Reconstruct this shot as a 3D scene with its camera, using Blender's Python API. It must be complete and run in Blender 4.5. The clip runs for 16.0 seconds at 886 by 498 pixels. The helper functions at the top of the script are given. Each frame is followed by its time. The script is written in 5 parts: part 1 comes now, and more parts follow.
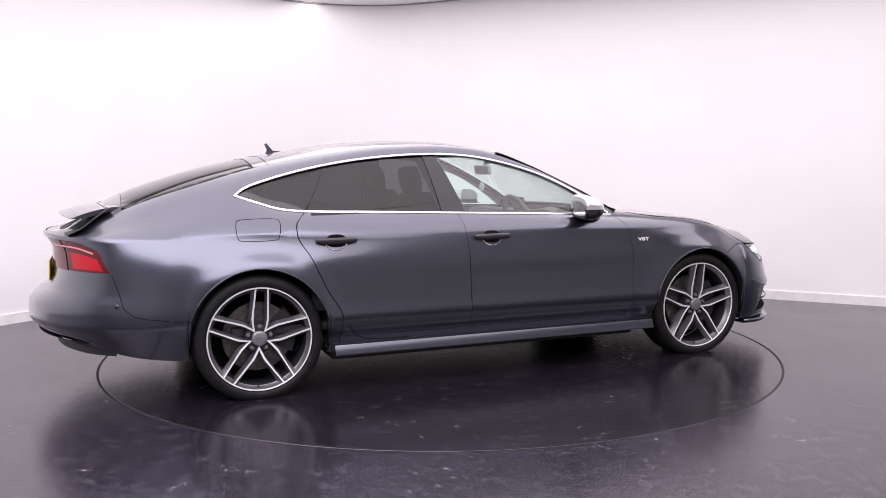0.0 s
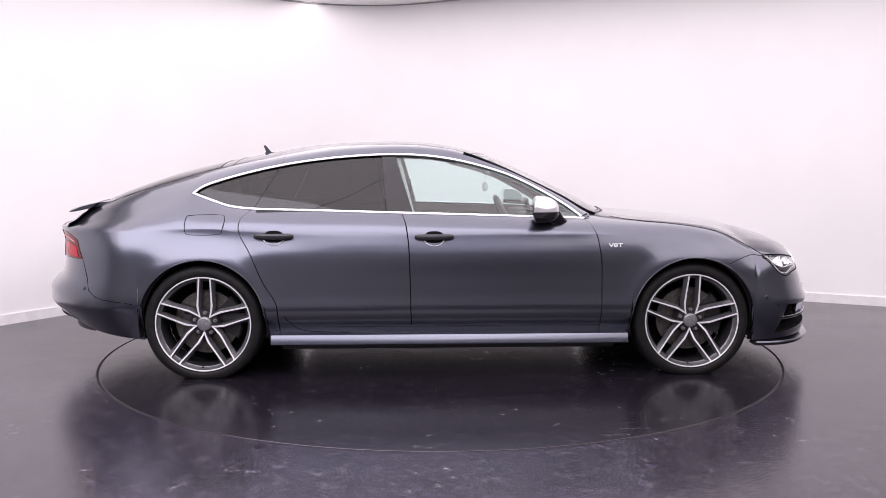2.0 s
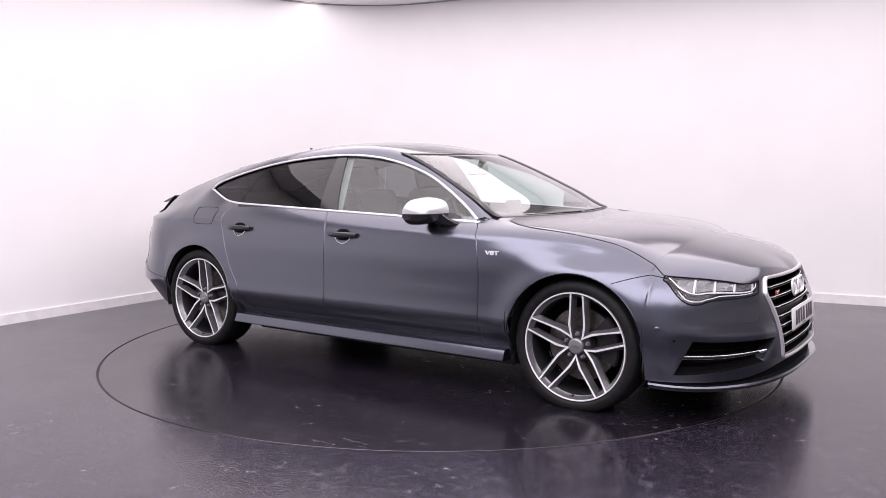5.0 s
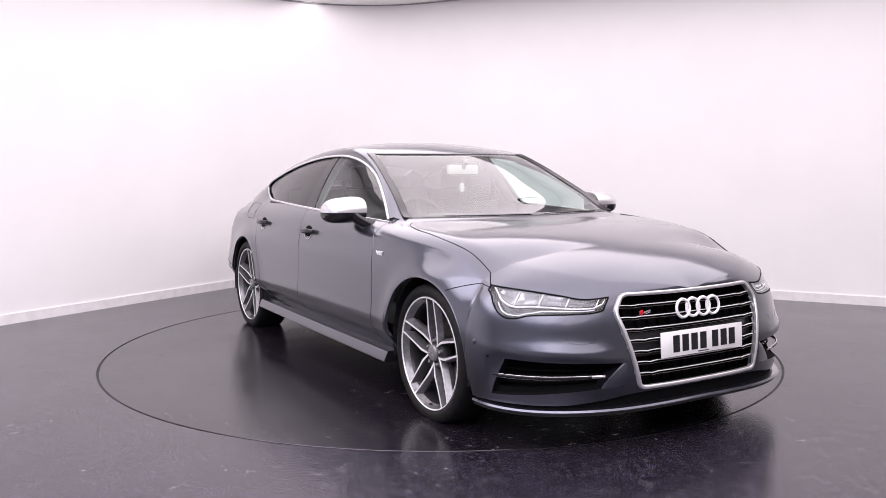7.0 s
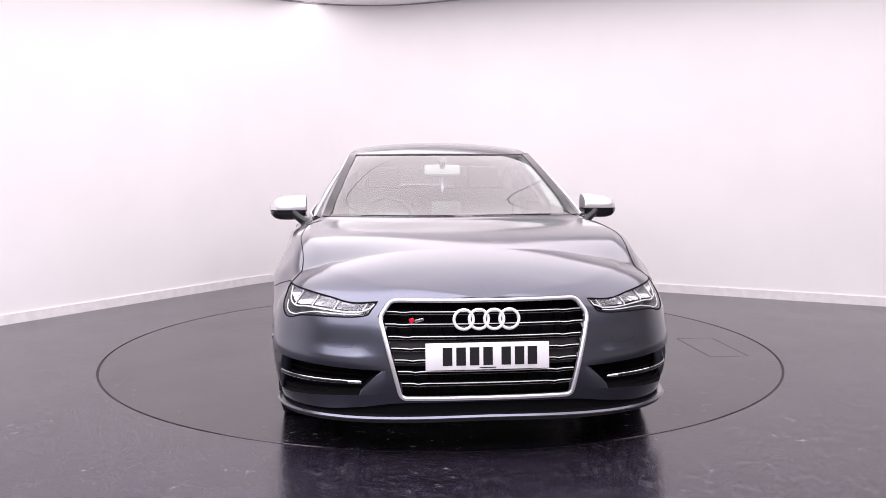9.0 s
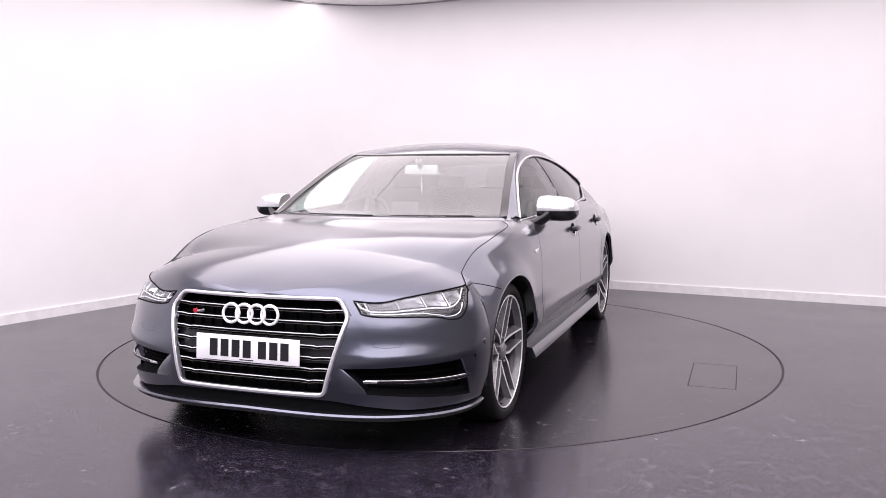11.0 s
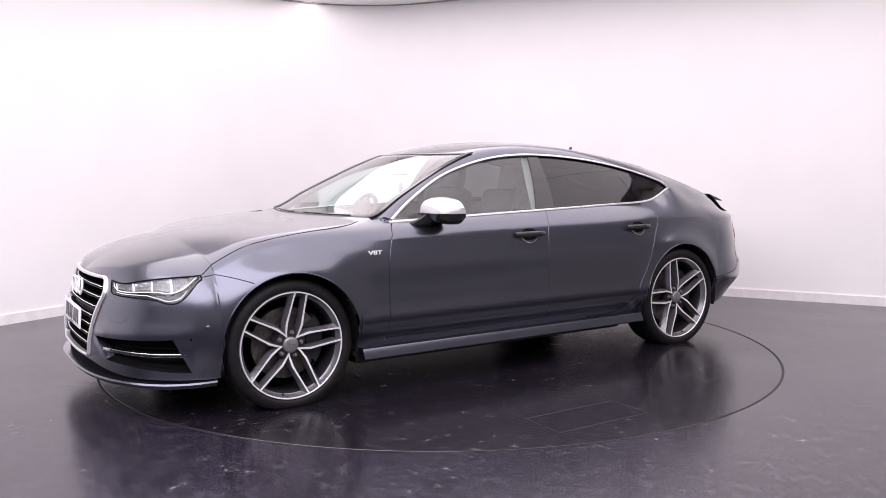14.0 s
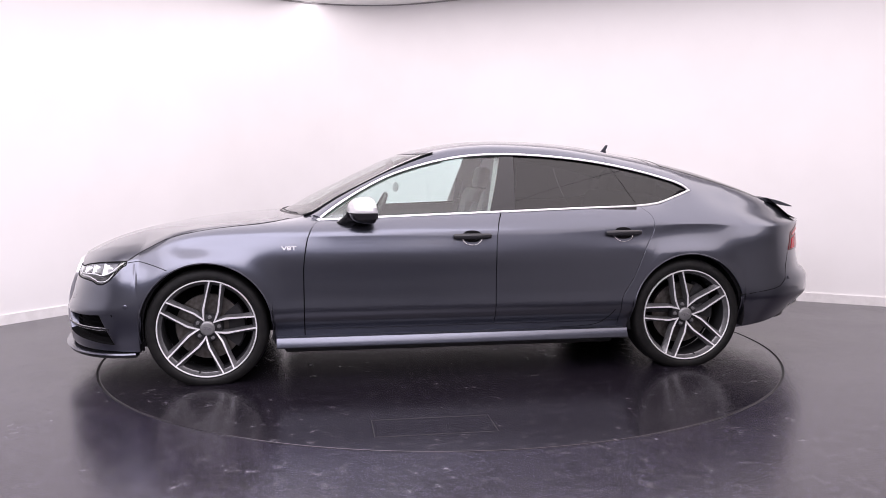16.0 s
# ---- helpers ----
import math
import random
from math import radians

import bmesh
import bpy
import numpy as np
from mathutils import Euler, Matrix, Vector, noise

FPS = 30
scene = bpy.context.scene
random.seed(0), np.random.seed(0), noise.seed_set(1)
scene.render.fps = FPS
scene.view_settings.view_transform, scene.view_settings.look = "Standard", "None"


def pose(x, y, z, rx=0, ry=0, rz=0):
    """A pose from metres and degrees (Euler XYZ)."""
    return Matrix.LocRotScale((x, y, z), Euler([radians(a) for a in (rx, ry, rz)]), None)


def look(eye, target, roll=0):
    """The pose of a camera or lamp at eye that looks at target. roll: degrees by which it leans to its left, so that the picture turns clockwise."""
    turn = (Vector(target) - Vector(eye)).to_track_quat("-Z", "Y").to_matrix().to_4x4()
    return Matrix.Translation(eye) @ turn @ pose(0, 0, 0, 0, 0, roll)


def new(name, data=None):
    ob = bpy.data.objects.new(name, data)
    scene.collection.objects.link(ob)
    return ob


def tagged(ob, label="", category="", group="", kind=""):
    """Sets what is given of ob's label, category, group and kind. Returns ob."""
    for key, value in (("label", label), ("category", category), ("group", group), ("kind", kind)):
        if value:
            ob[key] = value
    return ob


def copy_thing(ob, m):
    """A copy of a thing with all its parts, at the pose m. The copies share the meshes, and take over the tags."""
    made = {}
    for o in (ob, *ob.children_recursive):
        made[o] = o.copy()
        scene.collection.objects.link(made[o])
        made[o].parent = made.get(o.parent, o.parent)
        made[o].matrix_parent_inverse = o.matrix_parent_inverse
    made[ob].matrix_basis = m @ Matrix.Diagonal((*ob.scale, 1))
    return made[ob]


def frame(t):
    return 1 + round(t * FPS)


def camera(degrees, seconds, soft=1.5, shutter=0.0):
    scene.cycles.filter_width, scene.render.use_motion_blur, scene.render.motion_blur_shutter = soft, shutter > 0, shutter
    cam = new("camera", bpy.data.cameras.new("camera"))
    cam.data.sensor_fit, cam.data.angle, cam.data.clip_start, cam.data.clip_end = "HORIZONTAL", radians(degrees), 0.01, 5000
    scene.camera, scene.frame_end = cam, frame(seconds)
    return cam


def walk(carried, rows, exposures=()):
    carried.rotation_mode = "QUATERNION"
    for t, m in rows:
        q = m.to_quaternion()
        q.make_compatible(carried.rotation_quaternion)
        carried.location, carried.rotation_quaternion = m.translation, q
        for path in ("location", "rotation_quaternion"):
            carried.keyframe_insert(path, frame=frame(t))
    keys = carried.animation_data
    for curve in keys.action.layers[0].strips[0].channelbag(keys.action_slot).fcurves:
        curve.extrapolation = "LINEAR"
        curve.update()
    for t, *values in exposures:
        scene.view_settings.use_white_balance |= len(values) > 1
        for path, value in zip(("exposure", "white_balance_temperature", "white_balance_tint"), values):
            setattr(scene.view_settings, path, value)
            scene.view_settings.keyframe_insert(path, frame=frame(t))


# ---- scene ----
cam = camera(56.31, 16.0, soft=0.85)
EYE = (0.0, -5.817, 1.2485)
VIEW = look(EYE, (0.019, 0.155, 0.6634), -0.171)
walk(cam, [(0.0, VIEW), (16.0, VIEW)], exposures=[(0.0, 0.02, 6500, 25), (16.0, 0.02, 6500, 25)])

# turn of the table, degrees from facing along +x, at each half second
TURN = [(0.0, 21.92), (0.5, 18.07), (1.0, 12.97), (1.5, 7.25), (2.0, 1.27), (2.5, -4.68), (3.0, -10.7), (3.5, -16.61),
        (6.0, -47.11), (6.5, -53.23), (7.0, -59.72), (7.5, -65.82), (8.0, -72.28), (8.5, -78.38), (9.0, -84.94),
        (9.5, -91.0), (10.0, -97.53), (12.5, -128.95), (13.0, -135.33), (13.5, -141.35), (14.0, -147.64),
        (14.5, -153.63), (15.0, -159.84), (15.5, -165.75), (16.0, -171.78)]
CAR_X, CAR_Y = -0.031, 0.015      # the table's pivot in the car's own space
TABLE_R = 2.265
CEIL = 3.085

# ---------------------------------------------------------------- world and light
world = bpy.data.worlds.new("world")
scene.world = world
world.use_nodes = True
world.node_tree.nodes["Background"].inputs[0].default_value = (0.8, 0.85, 1.0, 1)
world.node_tree.nodes["Background"].inputs[1].default_value = 0.05


def area(name, m, sx, sy, power, colour):
    d = bpy.data.lights.new(name, "AREA")
    d.shape, d.size, d.size_y, d.energy, d.color = "RECTANGLE", sx, sy, power, colour
    ob = new(name, d)
    ob.matrix_world = m
    return ob


# ---------------------------------------------------------------- materials
def shader(name, base, rough=0.5, metal=0.0, coat=0.0, spec=0.5, emit=0.0):
    m = bpy.data.materials.new(name)
    m.use_nodes = True
    b = m.node_tree.nodes["Principled BSDF"]
    b.inputs["Base Color"].default_value = (*base, 1)
    b.inputs["Roughness"].default_value = rough
    b.inputs["Metallic"].default_value = metal
    b.inputs["Coat Weight"].default_value = coat
    b.inputs["Coat Roughness"].default_value = 0.04
    b.inputs["Specular IOR Level"].default_value = spec
    if emit:
        b.inputs["Emission Color"].default_value = (*base, 1)
        b.inputs["Emission Strength"].default_value = emit
    return m


def node(m, kind, **values):
    n = m.node_tree.nodes.new(kind)
    for k, v in values.items():
        n.inputs[k].default_value = v
    return n


def join(m, a, ao, b, bi):
    m.node_tree.links.new(a.outputs[ao], b.inputs[bi])


def coords(m):
    return node(m, "ShaderNodeTexCoord")


def vary(m, scale, lo, hi, target="Base Color", detail=4.0, low=0.35, high=0.65):
    """Noise that runs between two values or colours into one input of the material's surface."""
    tc = coords(m)
    n = node(m, "ShaderNodeTexNoise", Scale=scale, Detail=detail)
    join(m, tc, "Object", n, "Vector")
    r = node(m, "ShaderNodeValToRGB")
    r.color_ramp.elements[0].position, r.color_ramp.elements[1].position = low, high
    if not isinstance(lo, tuple):
        lo, hi = (lo,) * 3, (hi,) * 3
    r.color_ramp.elements[0].color, r.color_ramp.elements[1].color = (*lo, 1), (*hi, 1)
    join(m, n, "Fac", r, "Fac")
    join(m, r, "Color", m.node_tree.nodes["Principled BSDF"], target)
    return r


def relief(m, scale, strength, distance=0.002, kind="ShaderNodeTexNoise"):
    tc = coords(m)
    n = node(m, kind, Scale=scale)
    join(m, tc, "Object", n, "Vector")
    b = node(m, "ShaderNodeBump", Strength=strength, Distance=distance)
    join(m, n, 0, b, "Height")
    join(m, b, "Normal", m.node_tree.nodes["Principled BSDF"], "Normal")


def glass(name, tint, face=0.04):
    """Thin pane: a tinted see-through film whose gloss grows from face, looked at squarely, to full at a glance."""
    m = bpy.data.materials.new(name)
    m.use_nodes = True
    nt = m.node_tree
    nt.nodes.remove(nt.nodes["Principled BSDF"])
    t = node(m, "ShaderNodeBsdfTransparent", Color=(*tint, 1))
    g = node(m, "ShaderNodeBsdfGlossy", Color=(1, 1, 1, 1), Roughness=0.0)
    f = node(m, "ShaderNodeLayerWeight", Blend=0.5)
    p = node(m, "ShaderNodeMath")
    p.operation = "POWER"
    p.inputs[1].default_value = 5.0
    join(m, f, "Facing", p, 0)
    q = node(m, "ShaderNodeMath")
    q.operation = "MULTIPLY_ADD"
    q.inputs[1].default_value, q.inputs[2].default_value = 1.0 - face, face
    join(m, p, 0, q, 0)
    x = node(m, "ShaderNodeMixShader")
    join(m, q, 0, x, 0)
    nt.links.new(t.outputs[0], x.inputs[1])
    nt.links.new(g.outputs[0], x.inputs[2])
    nt.links.new(x.outputs[0], nt.nodes["Material Output"].inputs["Surface"])
    return m


PAINT = shader("grey_metallic_paint", (0.094, 0.100, 0.127), 0.28, 0.95, 1.0)
PAINT.node_tree.nodes["Principled BSDF"].inputs["Coat Roughness"].default_value = 0.09
PAINT.node_tree.nodes["Principled BSDF"].inputs["Coat IOR"].default_value = 1.48
vary(PAINT, 1400.0, (0.081, 0.086, 0.1095), (0.107, 0.114, 0.1445), detail=1.0)
CHROME = shader("chrome", (0.86, 0.86, 0.88), 0.12, 1.0)
SATIN = shader("satin_aluminium", (0.82, 0.82, 0.83), 0.30, 0.85)
vary(SATIN, 60.0, 0.3, 0.38, "Roughness")
BLACK = shader("gloss_black_trim", (0.012, 0.012, 0.014), 0.12)
PLASTIC = shader("matt_black_plastic", (0.018, 0.018, 0.02), 0.55)
relief(PLASTIC, 400.0, 0.15)
INTAKE = shader("black_intake_mesh", (0.004, 0.004, 0.0045), 0.8, spec=0.06)
LINER = shader("dark_gap", (0.006, 0.006, 0.007), 0.9, spec=0.1)
RUBBER = shader("tyre_rubber", (0.008, 0.008, 0.0085), 0.6, spec=0.22)
vary(RUBBER, 30.0, (0.006, 0.006, 0.0065), (0.0105, 0.0102, 0.010))
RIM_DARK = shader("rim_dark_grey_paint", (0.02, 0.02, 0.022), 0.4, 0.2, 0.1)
CAP = shader("cap_grey_paint", (0.22, 0.22, 0.225), 0.35, 0.5)
SPOKE = shader("spoke_silver_grey_paint", (0.17, 0.17, 0.177), 0.33, 0.6, 0.3)
vary(SPOKE, 50.0, (0.145, 0.145, 0.152), (0.195, 0.195, 0.202))
BADGE = shader("bright_badge_silver", (0.88, 0.88, 0.89), 0.4, 0.15)
RIM_FACE = shader("rim_machined_face", (0.86, 0.86, 0.87), 0.34, 0.35)
vary(RIM_FACE, 90.0, 0.34, 0.46, "Roughness")
# darker than bare steel: shade behind the spokes is put into this colour
STEEL = shader("brake_disc_steel", (0.15, 0.14, 0.13), 0.4, 0.9)
vary(STEEL, 40.0, (0.11, 0.10, 0.09), (0.18, 0.17, 0.16))
CALIPER = shader("caliper_black", (0.02, 0.02, 0.022), 0.35)
CLEAR = glass("clear_glass", (0.80, 0.93, 0.9), 0.075)
SCREEN = glass("windscreen_glass", (0.86, 0.95, 0.9), 0.15)   # metal-coated pane
TINT = glass("privacy_glass", (0.075, 0.073, 0.08), 0.042)
LENS = glass("lamp_lens", (0.96, 0.97, 0.98))
RED_BRIGHT = shader("bright_red_lens", (0.40, 0.005, 0.012), 0.15, 0.0, spec=0.25)
RED_PALE = shader("pale_red_light_bar", (0.6, 0.22, 0.22), 0.3)
RED = shader("red_lamp_lens", (0.14, 0.004, 0.008), 0.1, 0.0, spec=0.35)
vary(RED, 9.0, (0.07, 0.003, 0.005), (0.11, 0.004, 0.008))
REFLECT = shader("lamp_reflector", (0.7, 0.7, 0.71), 0.22, 0.7)
LAMP_GREY = shader("lamp_housing_grey", (0.07, 0.071, 0.075), 0.3, 0.35)
WHITE_BAR = shader("light_guide", (0.93, 0.94, 0.95), 0.2)
PLATE = shader("number_plate_white", (0.85, 0.85, 0.85), 0.3)
vary(PLATE, 12.0, (0.8, 0.8, 0.8), (0.88, 0.88, 0.88))
PLATE_Y = shader("number_plate_yellow", (0.8, 0.55, 0.08), 0.3)
INK = shader("plate_black_ink", (0.01, 0.01, 0.012), 0.4)
BADGE_RED = shader("badge_red", (0.55, 0.02, 0.03), 0.3)
LEATHER = shader("black_leather", (0.022, 0.021, 0.022), 0.45)
relief(LEATHER, 250.0, 0.3)
CABIN = shader("cabin_dark_plastic", (0.03, 0.03, 0.032), 0.6)
vary(CABIN, 25.0, (0.024, 0.024, 0.026), (0.038, 0.038, 0.04))
LINING = shader("pale_grey_headlining", (0.5, 0.49, 0.47), 0.9)
vary(LINING, 120.0, (0.46, 0.45, 0.43), (0.54, 0.53, 0.51))

WALL = shader("white_painted_wall", (0.86, 0.85, 0.85), 0.75)
vary(WALL, 1.6, (0.85, 0.84, 0.84), (0.875, 0.865, 0.868))
relief(WALL, 180.0, 0.05)
SKIRT = shader("white_gloss_skirting", (0.84, 0.83, 0.83), 0.35)
vary(SKIRT, 14.0, (0.78, 0.77, 0.765), (0.86, 0.85, 0.85))
# unseen walls added behind the camera; their grey sets what the car reflects
BACK_WALL = shader("unseen_grey_back_wall", (0.48, 0.47, 0.47), 0.8)
vary(BACK_WALL, 1.6, (0.455, 0.445, 0.445), (0.505, 0.495, 0.495))
CEILING = shader("white_ceiling", (0.92, 0.92, 0.92), 0.8)
vary(CEILING, 2.0, (0.91, 0.91, 0.91), (0.93, 0.93, 0.93))


def floor_material(name, wet, specks, scuffs):
    m = shader(name, (0.02, 0.019, 0.021), 0.2, 0.0, spec=0.74)
    b = m.node_tree.nodes["Principled BSDF"]
    b.inputs["Specular Tint"].default_value = (0.98, 0.93, 1.0, 1)
    tc = coords(m)
    big = node(m, "ShaderNodeTexNoise", Scale=1.3, Detail=6.0, Roughness=0.6)
    join(m, tc, "Object", big, "Vector")
    rough = node(m, "ShaderNodeValToRGB")
    rough.color_ramp.elements[0].position, rough.color_ramp.elements[1].position = 0.35, 0.7
    rough.color_ramp.elements[0].color = (wet, wet, wet, 1)
    rough.color_ramp.elements[1].color = (wet + 0.06,) * 3 + (1,)
    join(m, big, "Fac", rough, "Fac")
    join(m, rough, "Color", b, "Roughness")
    flake = node(m, "ShaderNodeTexVoronoi", Scale=250.0)
    join(m, tc, "Object", flake, "Vector")
    dots = node(m, "ShaderNodeValToRGB")
    dots.color_ramp.elements[0].position, dots.color_ramp.elements[1].position = 0.24, 0.38
    dots.color_ramp.elements[0].color, dots.color_ramp.elements[1].color = (1, 1, 1, 1), (0, 0, 0, 1)
    join(m, flake, "Distance", dots, "Fac")
    pick = node(m, "ShaderNodeMath")
    pick.operation = "GREATER_THAN"
    pick.inputs[1].default_value = 1.0 - specks
    sep = node(m, "ShaderNodeSeparateColor")
    join(m, flake, "Color", sep, "Color")
    join(m, sep, "Red", pick, 0)
    both = node(m, "ShaderNodeMath")
    both.operation = "MULTIPLY"
    join(m, dots, "Color", both, 0)
    join(m, pick, 0, both, 1)
    mix = node(m, "ShaderNodeMix")
    mix.data_type = "RGBA"
    mix.inputs[6].default_value = (0.0075, 0.006, 0.0092, 1)
    mix.inputs[7].default_value = (0.27, 0.24, 0.38, 1)
    join(m, both, 0, mix, 0)
    marks = node(m, "ShaderNodeTexNoise", Scale=13.0, Detail=9.0, Roughness=0.78, Distortion=0.3)
    join(m, tc, "Object", marks, "Vector")
    patch = node(m, "ShaderNodeValToRGB")
    patch.color_ramp.elements[0].position, patch.color_ramp.elements[1].position = 0.54, 0.65
    join(m, marks, "Fac", patch, "Fac")
    add = node(m, "ShaderNodeMath")
    add.operation = "MULTIPLY_ADD"
    add.inputs[1].default_value = 0.07
    join(m, patch, "Color", add, 0)
    join(m, rough, "Color", add, 2)
    m.node_tree.links.new(add.outputs[0], b.inputs["Roughness"])
    film = node(m, "ShaderNodeMix")
    film.data_type = "RGBA"
    film.inputs[7].default_value = (0.11, 0.103, 0.118, 1)
    half = node(m, "ShaderNodeMath")
    half.operation = "MULTIPLY"
    half.inputs[1].default_value = scuffs
    join(m, patch, "Color", half, 0)
    join(m, half, 0, film, 0)
    m.node_tree.links.new(mix.outputs[2], film.inputs[6])
    m.node_tree.links.new(film.outputs[2], b.inputs["Base Color"])
    grain = node(m, "ShaderNodeTexNoise", Scale=70.0, Detail=3.0)
    join(m, tc, "Object", grain, "Vector")
    bump = node(m, "ShaderNodeBump", Strength=0.22, Distance=0.003)
    join(m, grain, "Fac", bump, "Height")
    join(m, bump, "Normal", b, "Normal")
    return m


FLOOR = floor_material("dark_speckled_vinyl_floor", 0.18, 0.3, 0.45)
TABLE = floor_material("dark_vinyl_turntable", 0.185, 0.03, 0.26)
GROOVE = shader("black_rubber_joint", (0.008, 0.008, 0.009), 0.6)


# ---------------------------------------------------------------- mesh helpers
def from_bm(bm, name):
    me = bpy.data.meshes.new(name)
    bmesh.ops.recalc_face_normals(bm, faces=bm.faces)
    bm.to_mesh(me)
    bm.free()
    return me


def part(name, data, material, parent=None, label="", smooth=True):
    """Links a bmesh, or a mesh, as one object under its thing."""
    me = data if isinstance(data, bpy.types.Mesh) else from_bm(data, name)
    if smooth:
        me.shade_smooth()
        me.set_sharp_from_angle(angle=radians(38))
    if not me.materials:
        me.materials.append(material)
    ob = new(name, me)
    ob.parent = parent
    if label:
        tagged(ob, label)
    return ob


def mirror_mesh(me):
    """The same mesh on the other side of the car."""
    other = me.copy()
    other.transform(Matrix.Diagonal((1, -1, 1, 1)))
    other.flip_normals()
    return other


def crv(*pts):
    """A smooth curve without overshoot through (x, value) pairs."""
    x = np.array([p[0] for p in pts], float)
    y = np.array([p[1] for p in pts], float)
    h = np.diff(x)
    d = np.diff(y) / h
    m = np.zeros(len(x))
    m[0], m[-1] = d[0], d[-1]
    for k in range(1, len(x) - 1):
        if d[k - 1] * d[k] > 0:
            w1, w2 = 2 * h[k] + h[k - 1], h[k] + 2 * h[k - 1]
            m[k] = (w1 + w2) / (w1 / d[k - 1] + w2 / d[k])

    def f(v):
        v = min(max(v, x[0]), x[-1])
        k = min(max(int(np.searchsorted(x, v)) - 1, 0), len(h) - 1)
        s = (v - x[k]) / h[k]
        return float((2 * s**3 - 3 * s**2 + 1) * y[k] + (s**3 - 2 * s**2 + s) * h[k] * m[k]
                     + (3 * s**2 - 2 * s**3) * y[k + 1] + (s**3 - s**2) * h[k] * m[k + 1])
    return f


def add_grid(bm, P, skip=None):
    n, m = len(P), len(P[0])
    V = [[bm.verts.new(P[i][j]) for j in range(m)] for i in range(n)]
    for i in range(n - 1):
        for j in range(m - 1):
            if skip and skip(i, j):
                continue
            q = [V[i][j], V[i + 1][j], V[i + 1][j + 1], V[i][j + 1]]
            if (q[0].co - q[1].co).length < 1e-5 and (q[2].co - q[3].co).length < 1e-5:
                continue
            try:
                bm.faces.new(q)
            except ValueError:
                pass
    return V


def panel(grids, gap=0.0034, depth=0.018, skip=None, sides="abcd"):
    """A sheet panel from grids of points that share their borders: the first grid's rim is drawn in by the gap, and the whole rim folded back by the depth."""
    grids = [[[Vector(p) for p in row] for row in P] for P in grids]

    def pull(line, inner):
        for k in range(len(line)):
            d = inner[k] - line[k]
            if d.length > 1e-4:
                line[k] += d.normalized() * min(gap, d.length * 0.45)
        return line
    for P in grids if gap else []:
        if "a" in sides:
            P[0] = pull(P[0], P[1])
        if "b" in sides:
            P[-1] = pull(P[-1], P[-2])
        for s, k, kk in (("c", 0, 1), ("d", -1, -2)):
            if s in sides:
                col = pull([r[k] for r in P], [r[kk] for r in P])
                for r, v in zip(P, col):
                    r[k] = v
    bm = bmesh.new()
    for P in grids:
        add_grid(bm, P, skip)
    bmesh.ops.remove_doubles(bm, verts=bm.verts, dist=1e-5)
    bmesh.ops.recalc_face_normals(bm, faces=bm.faces)
    bm.normal_update()
    # the folded rim
    if depth:
        mean = sum((v.co for v in bm.verts), Vector()) / len(bm.verts)
        out = sum((v.normal.dot(v.co - Vector((mean.x * 0.6, 0, 0.5))) for v in bm.verts))
        if out < 0:
            bmesh.ops.reverse_faces(bm, faces=bm.faces)
            bm.normal_update()
        edges = [e for e in bm.edges if e.is_boundary]
        normals = {v: v.normal.copy() for v in bm.verts}
        new_v = {}
        for e in edges:
            for v in e.verts:
                if v not in new_v:
                    new_v[v] = bm.verts.new(v.co - normals[v] * depth)
        for e in edges:
            a, b = e.verts
            try:
                bm.faces.new((a, b, new_v[b], new_v[a]))
            except ValueError:
                pass
    return bm


def box(bm, c, s, bevel=0.0, m=None):
    r = bmesh.ops.create_cube(bm, size=1.0)
    vs = r["verts"]
    bmesh.ops.scale(bm, vec=s, verts=vs)
    if bevel:
        es = list({e for v in vs for e in v.link_edges})
        out = bmesh.ops.bevel(bm, geom=es, offset=bevel, segments=2, affect="EDGES", profile=0.5)
        vs = list({v for f in out["faces"] for v in f.verts} | {v for v in vs if v.is_valid})
    t = Matrix.Translation(c) @ (m or Matrix())
    bmesh.ops.transform(bm, matrix=t, verts=vs)
    return vs


def lathe(bm, prof, n=48, axis="y", a0=0.0, a1=360.0):
    """Turns a profile of (radius, offset along the axis) about the axis."""
    full = abs(a1 - a0 - 360) < 1e-6
    cols = []
    for k in range(n + (0 if full else 1)):
        a = radians(a0 + (a1 - a0) * k / n)
        if axis == "y":
            cols.append([bm.verts.new((r * math.cos(a), o, r * math.sin(a))) for r, o in prof])
        else:
            cols.append([bm.verts.new((r * math.cos(a), r * math.sin(a), o)) for r, o in prof])
    for k in range(n if full else n):
        a, b = cols[k], cols[(k + 1) % len(cols)]
        for j in range(len(prof) - 1):
            q = [a[j], b[j], b[j + 1], a[j + 1]]
            try:
                bm.faces.new(q)
            except ValueError:
                pass
    bmesh.ops.remove_doubles(bm, verts=bm.verts, dist=1e-6)


def sweep(bm, path, prof, up, closed=False, caps=True, scale=None):
    """Carries a closed profile of (side, up) along a path; up: a direction, or one for each point."""
    path = [Vector(p) for p in path]
    n = len(path)
    rings = []
    for k, p in enumerate(path):
        a = path[(k - 1) % n] if (closed or k > 0) else p
        b = path[(k + 1) % n] if (closed or k < n - 1) else p
        t = (b - a).normalized()
        u = Vector(up[k] if isinstance(up, list) else up)
        s = t.cross(u).normalized()
        u = s.cross(t).normalized()
        f = scale[k] if scale else 1.0
        rings.append([bm.verts.new(p + s * (x * f) + u * (y * f)) for x, y in prof])
    m = len(prof)
    for k in range(n if closed else n - 1):
        a, b = rings[k], rings[(k + 1) % n]
        for j in range(m):
            bm.faces.new((a[j], a[(j + 1) % m], b[(j + 1) % m], b[j]))
    if caps and not closed:
        bm.faces.new(rings[0][::-1])
        bm.faces.new(rings[-1])


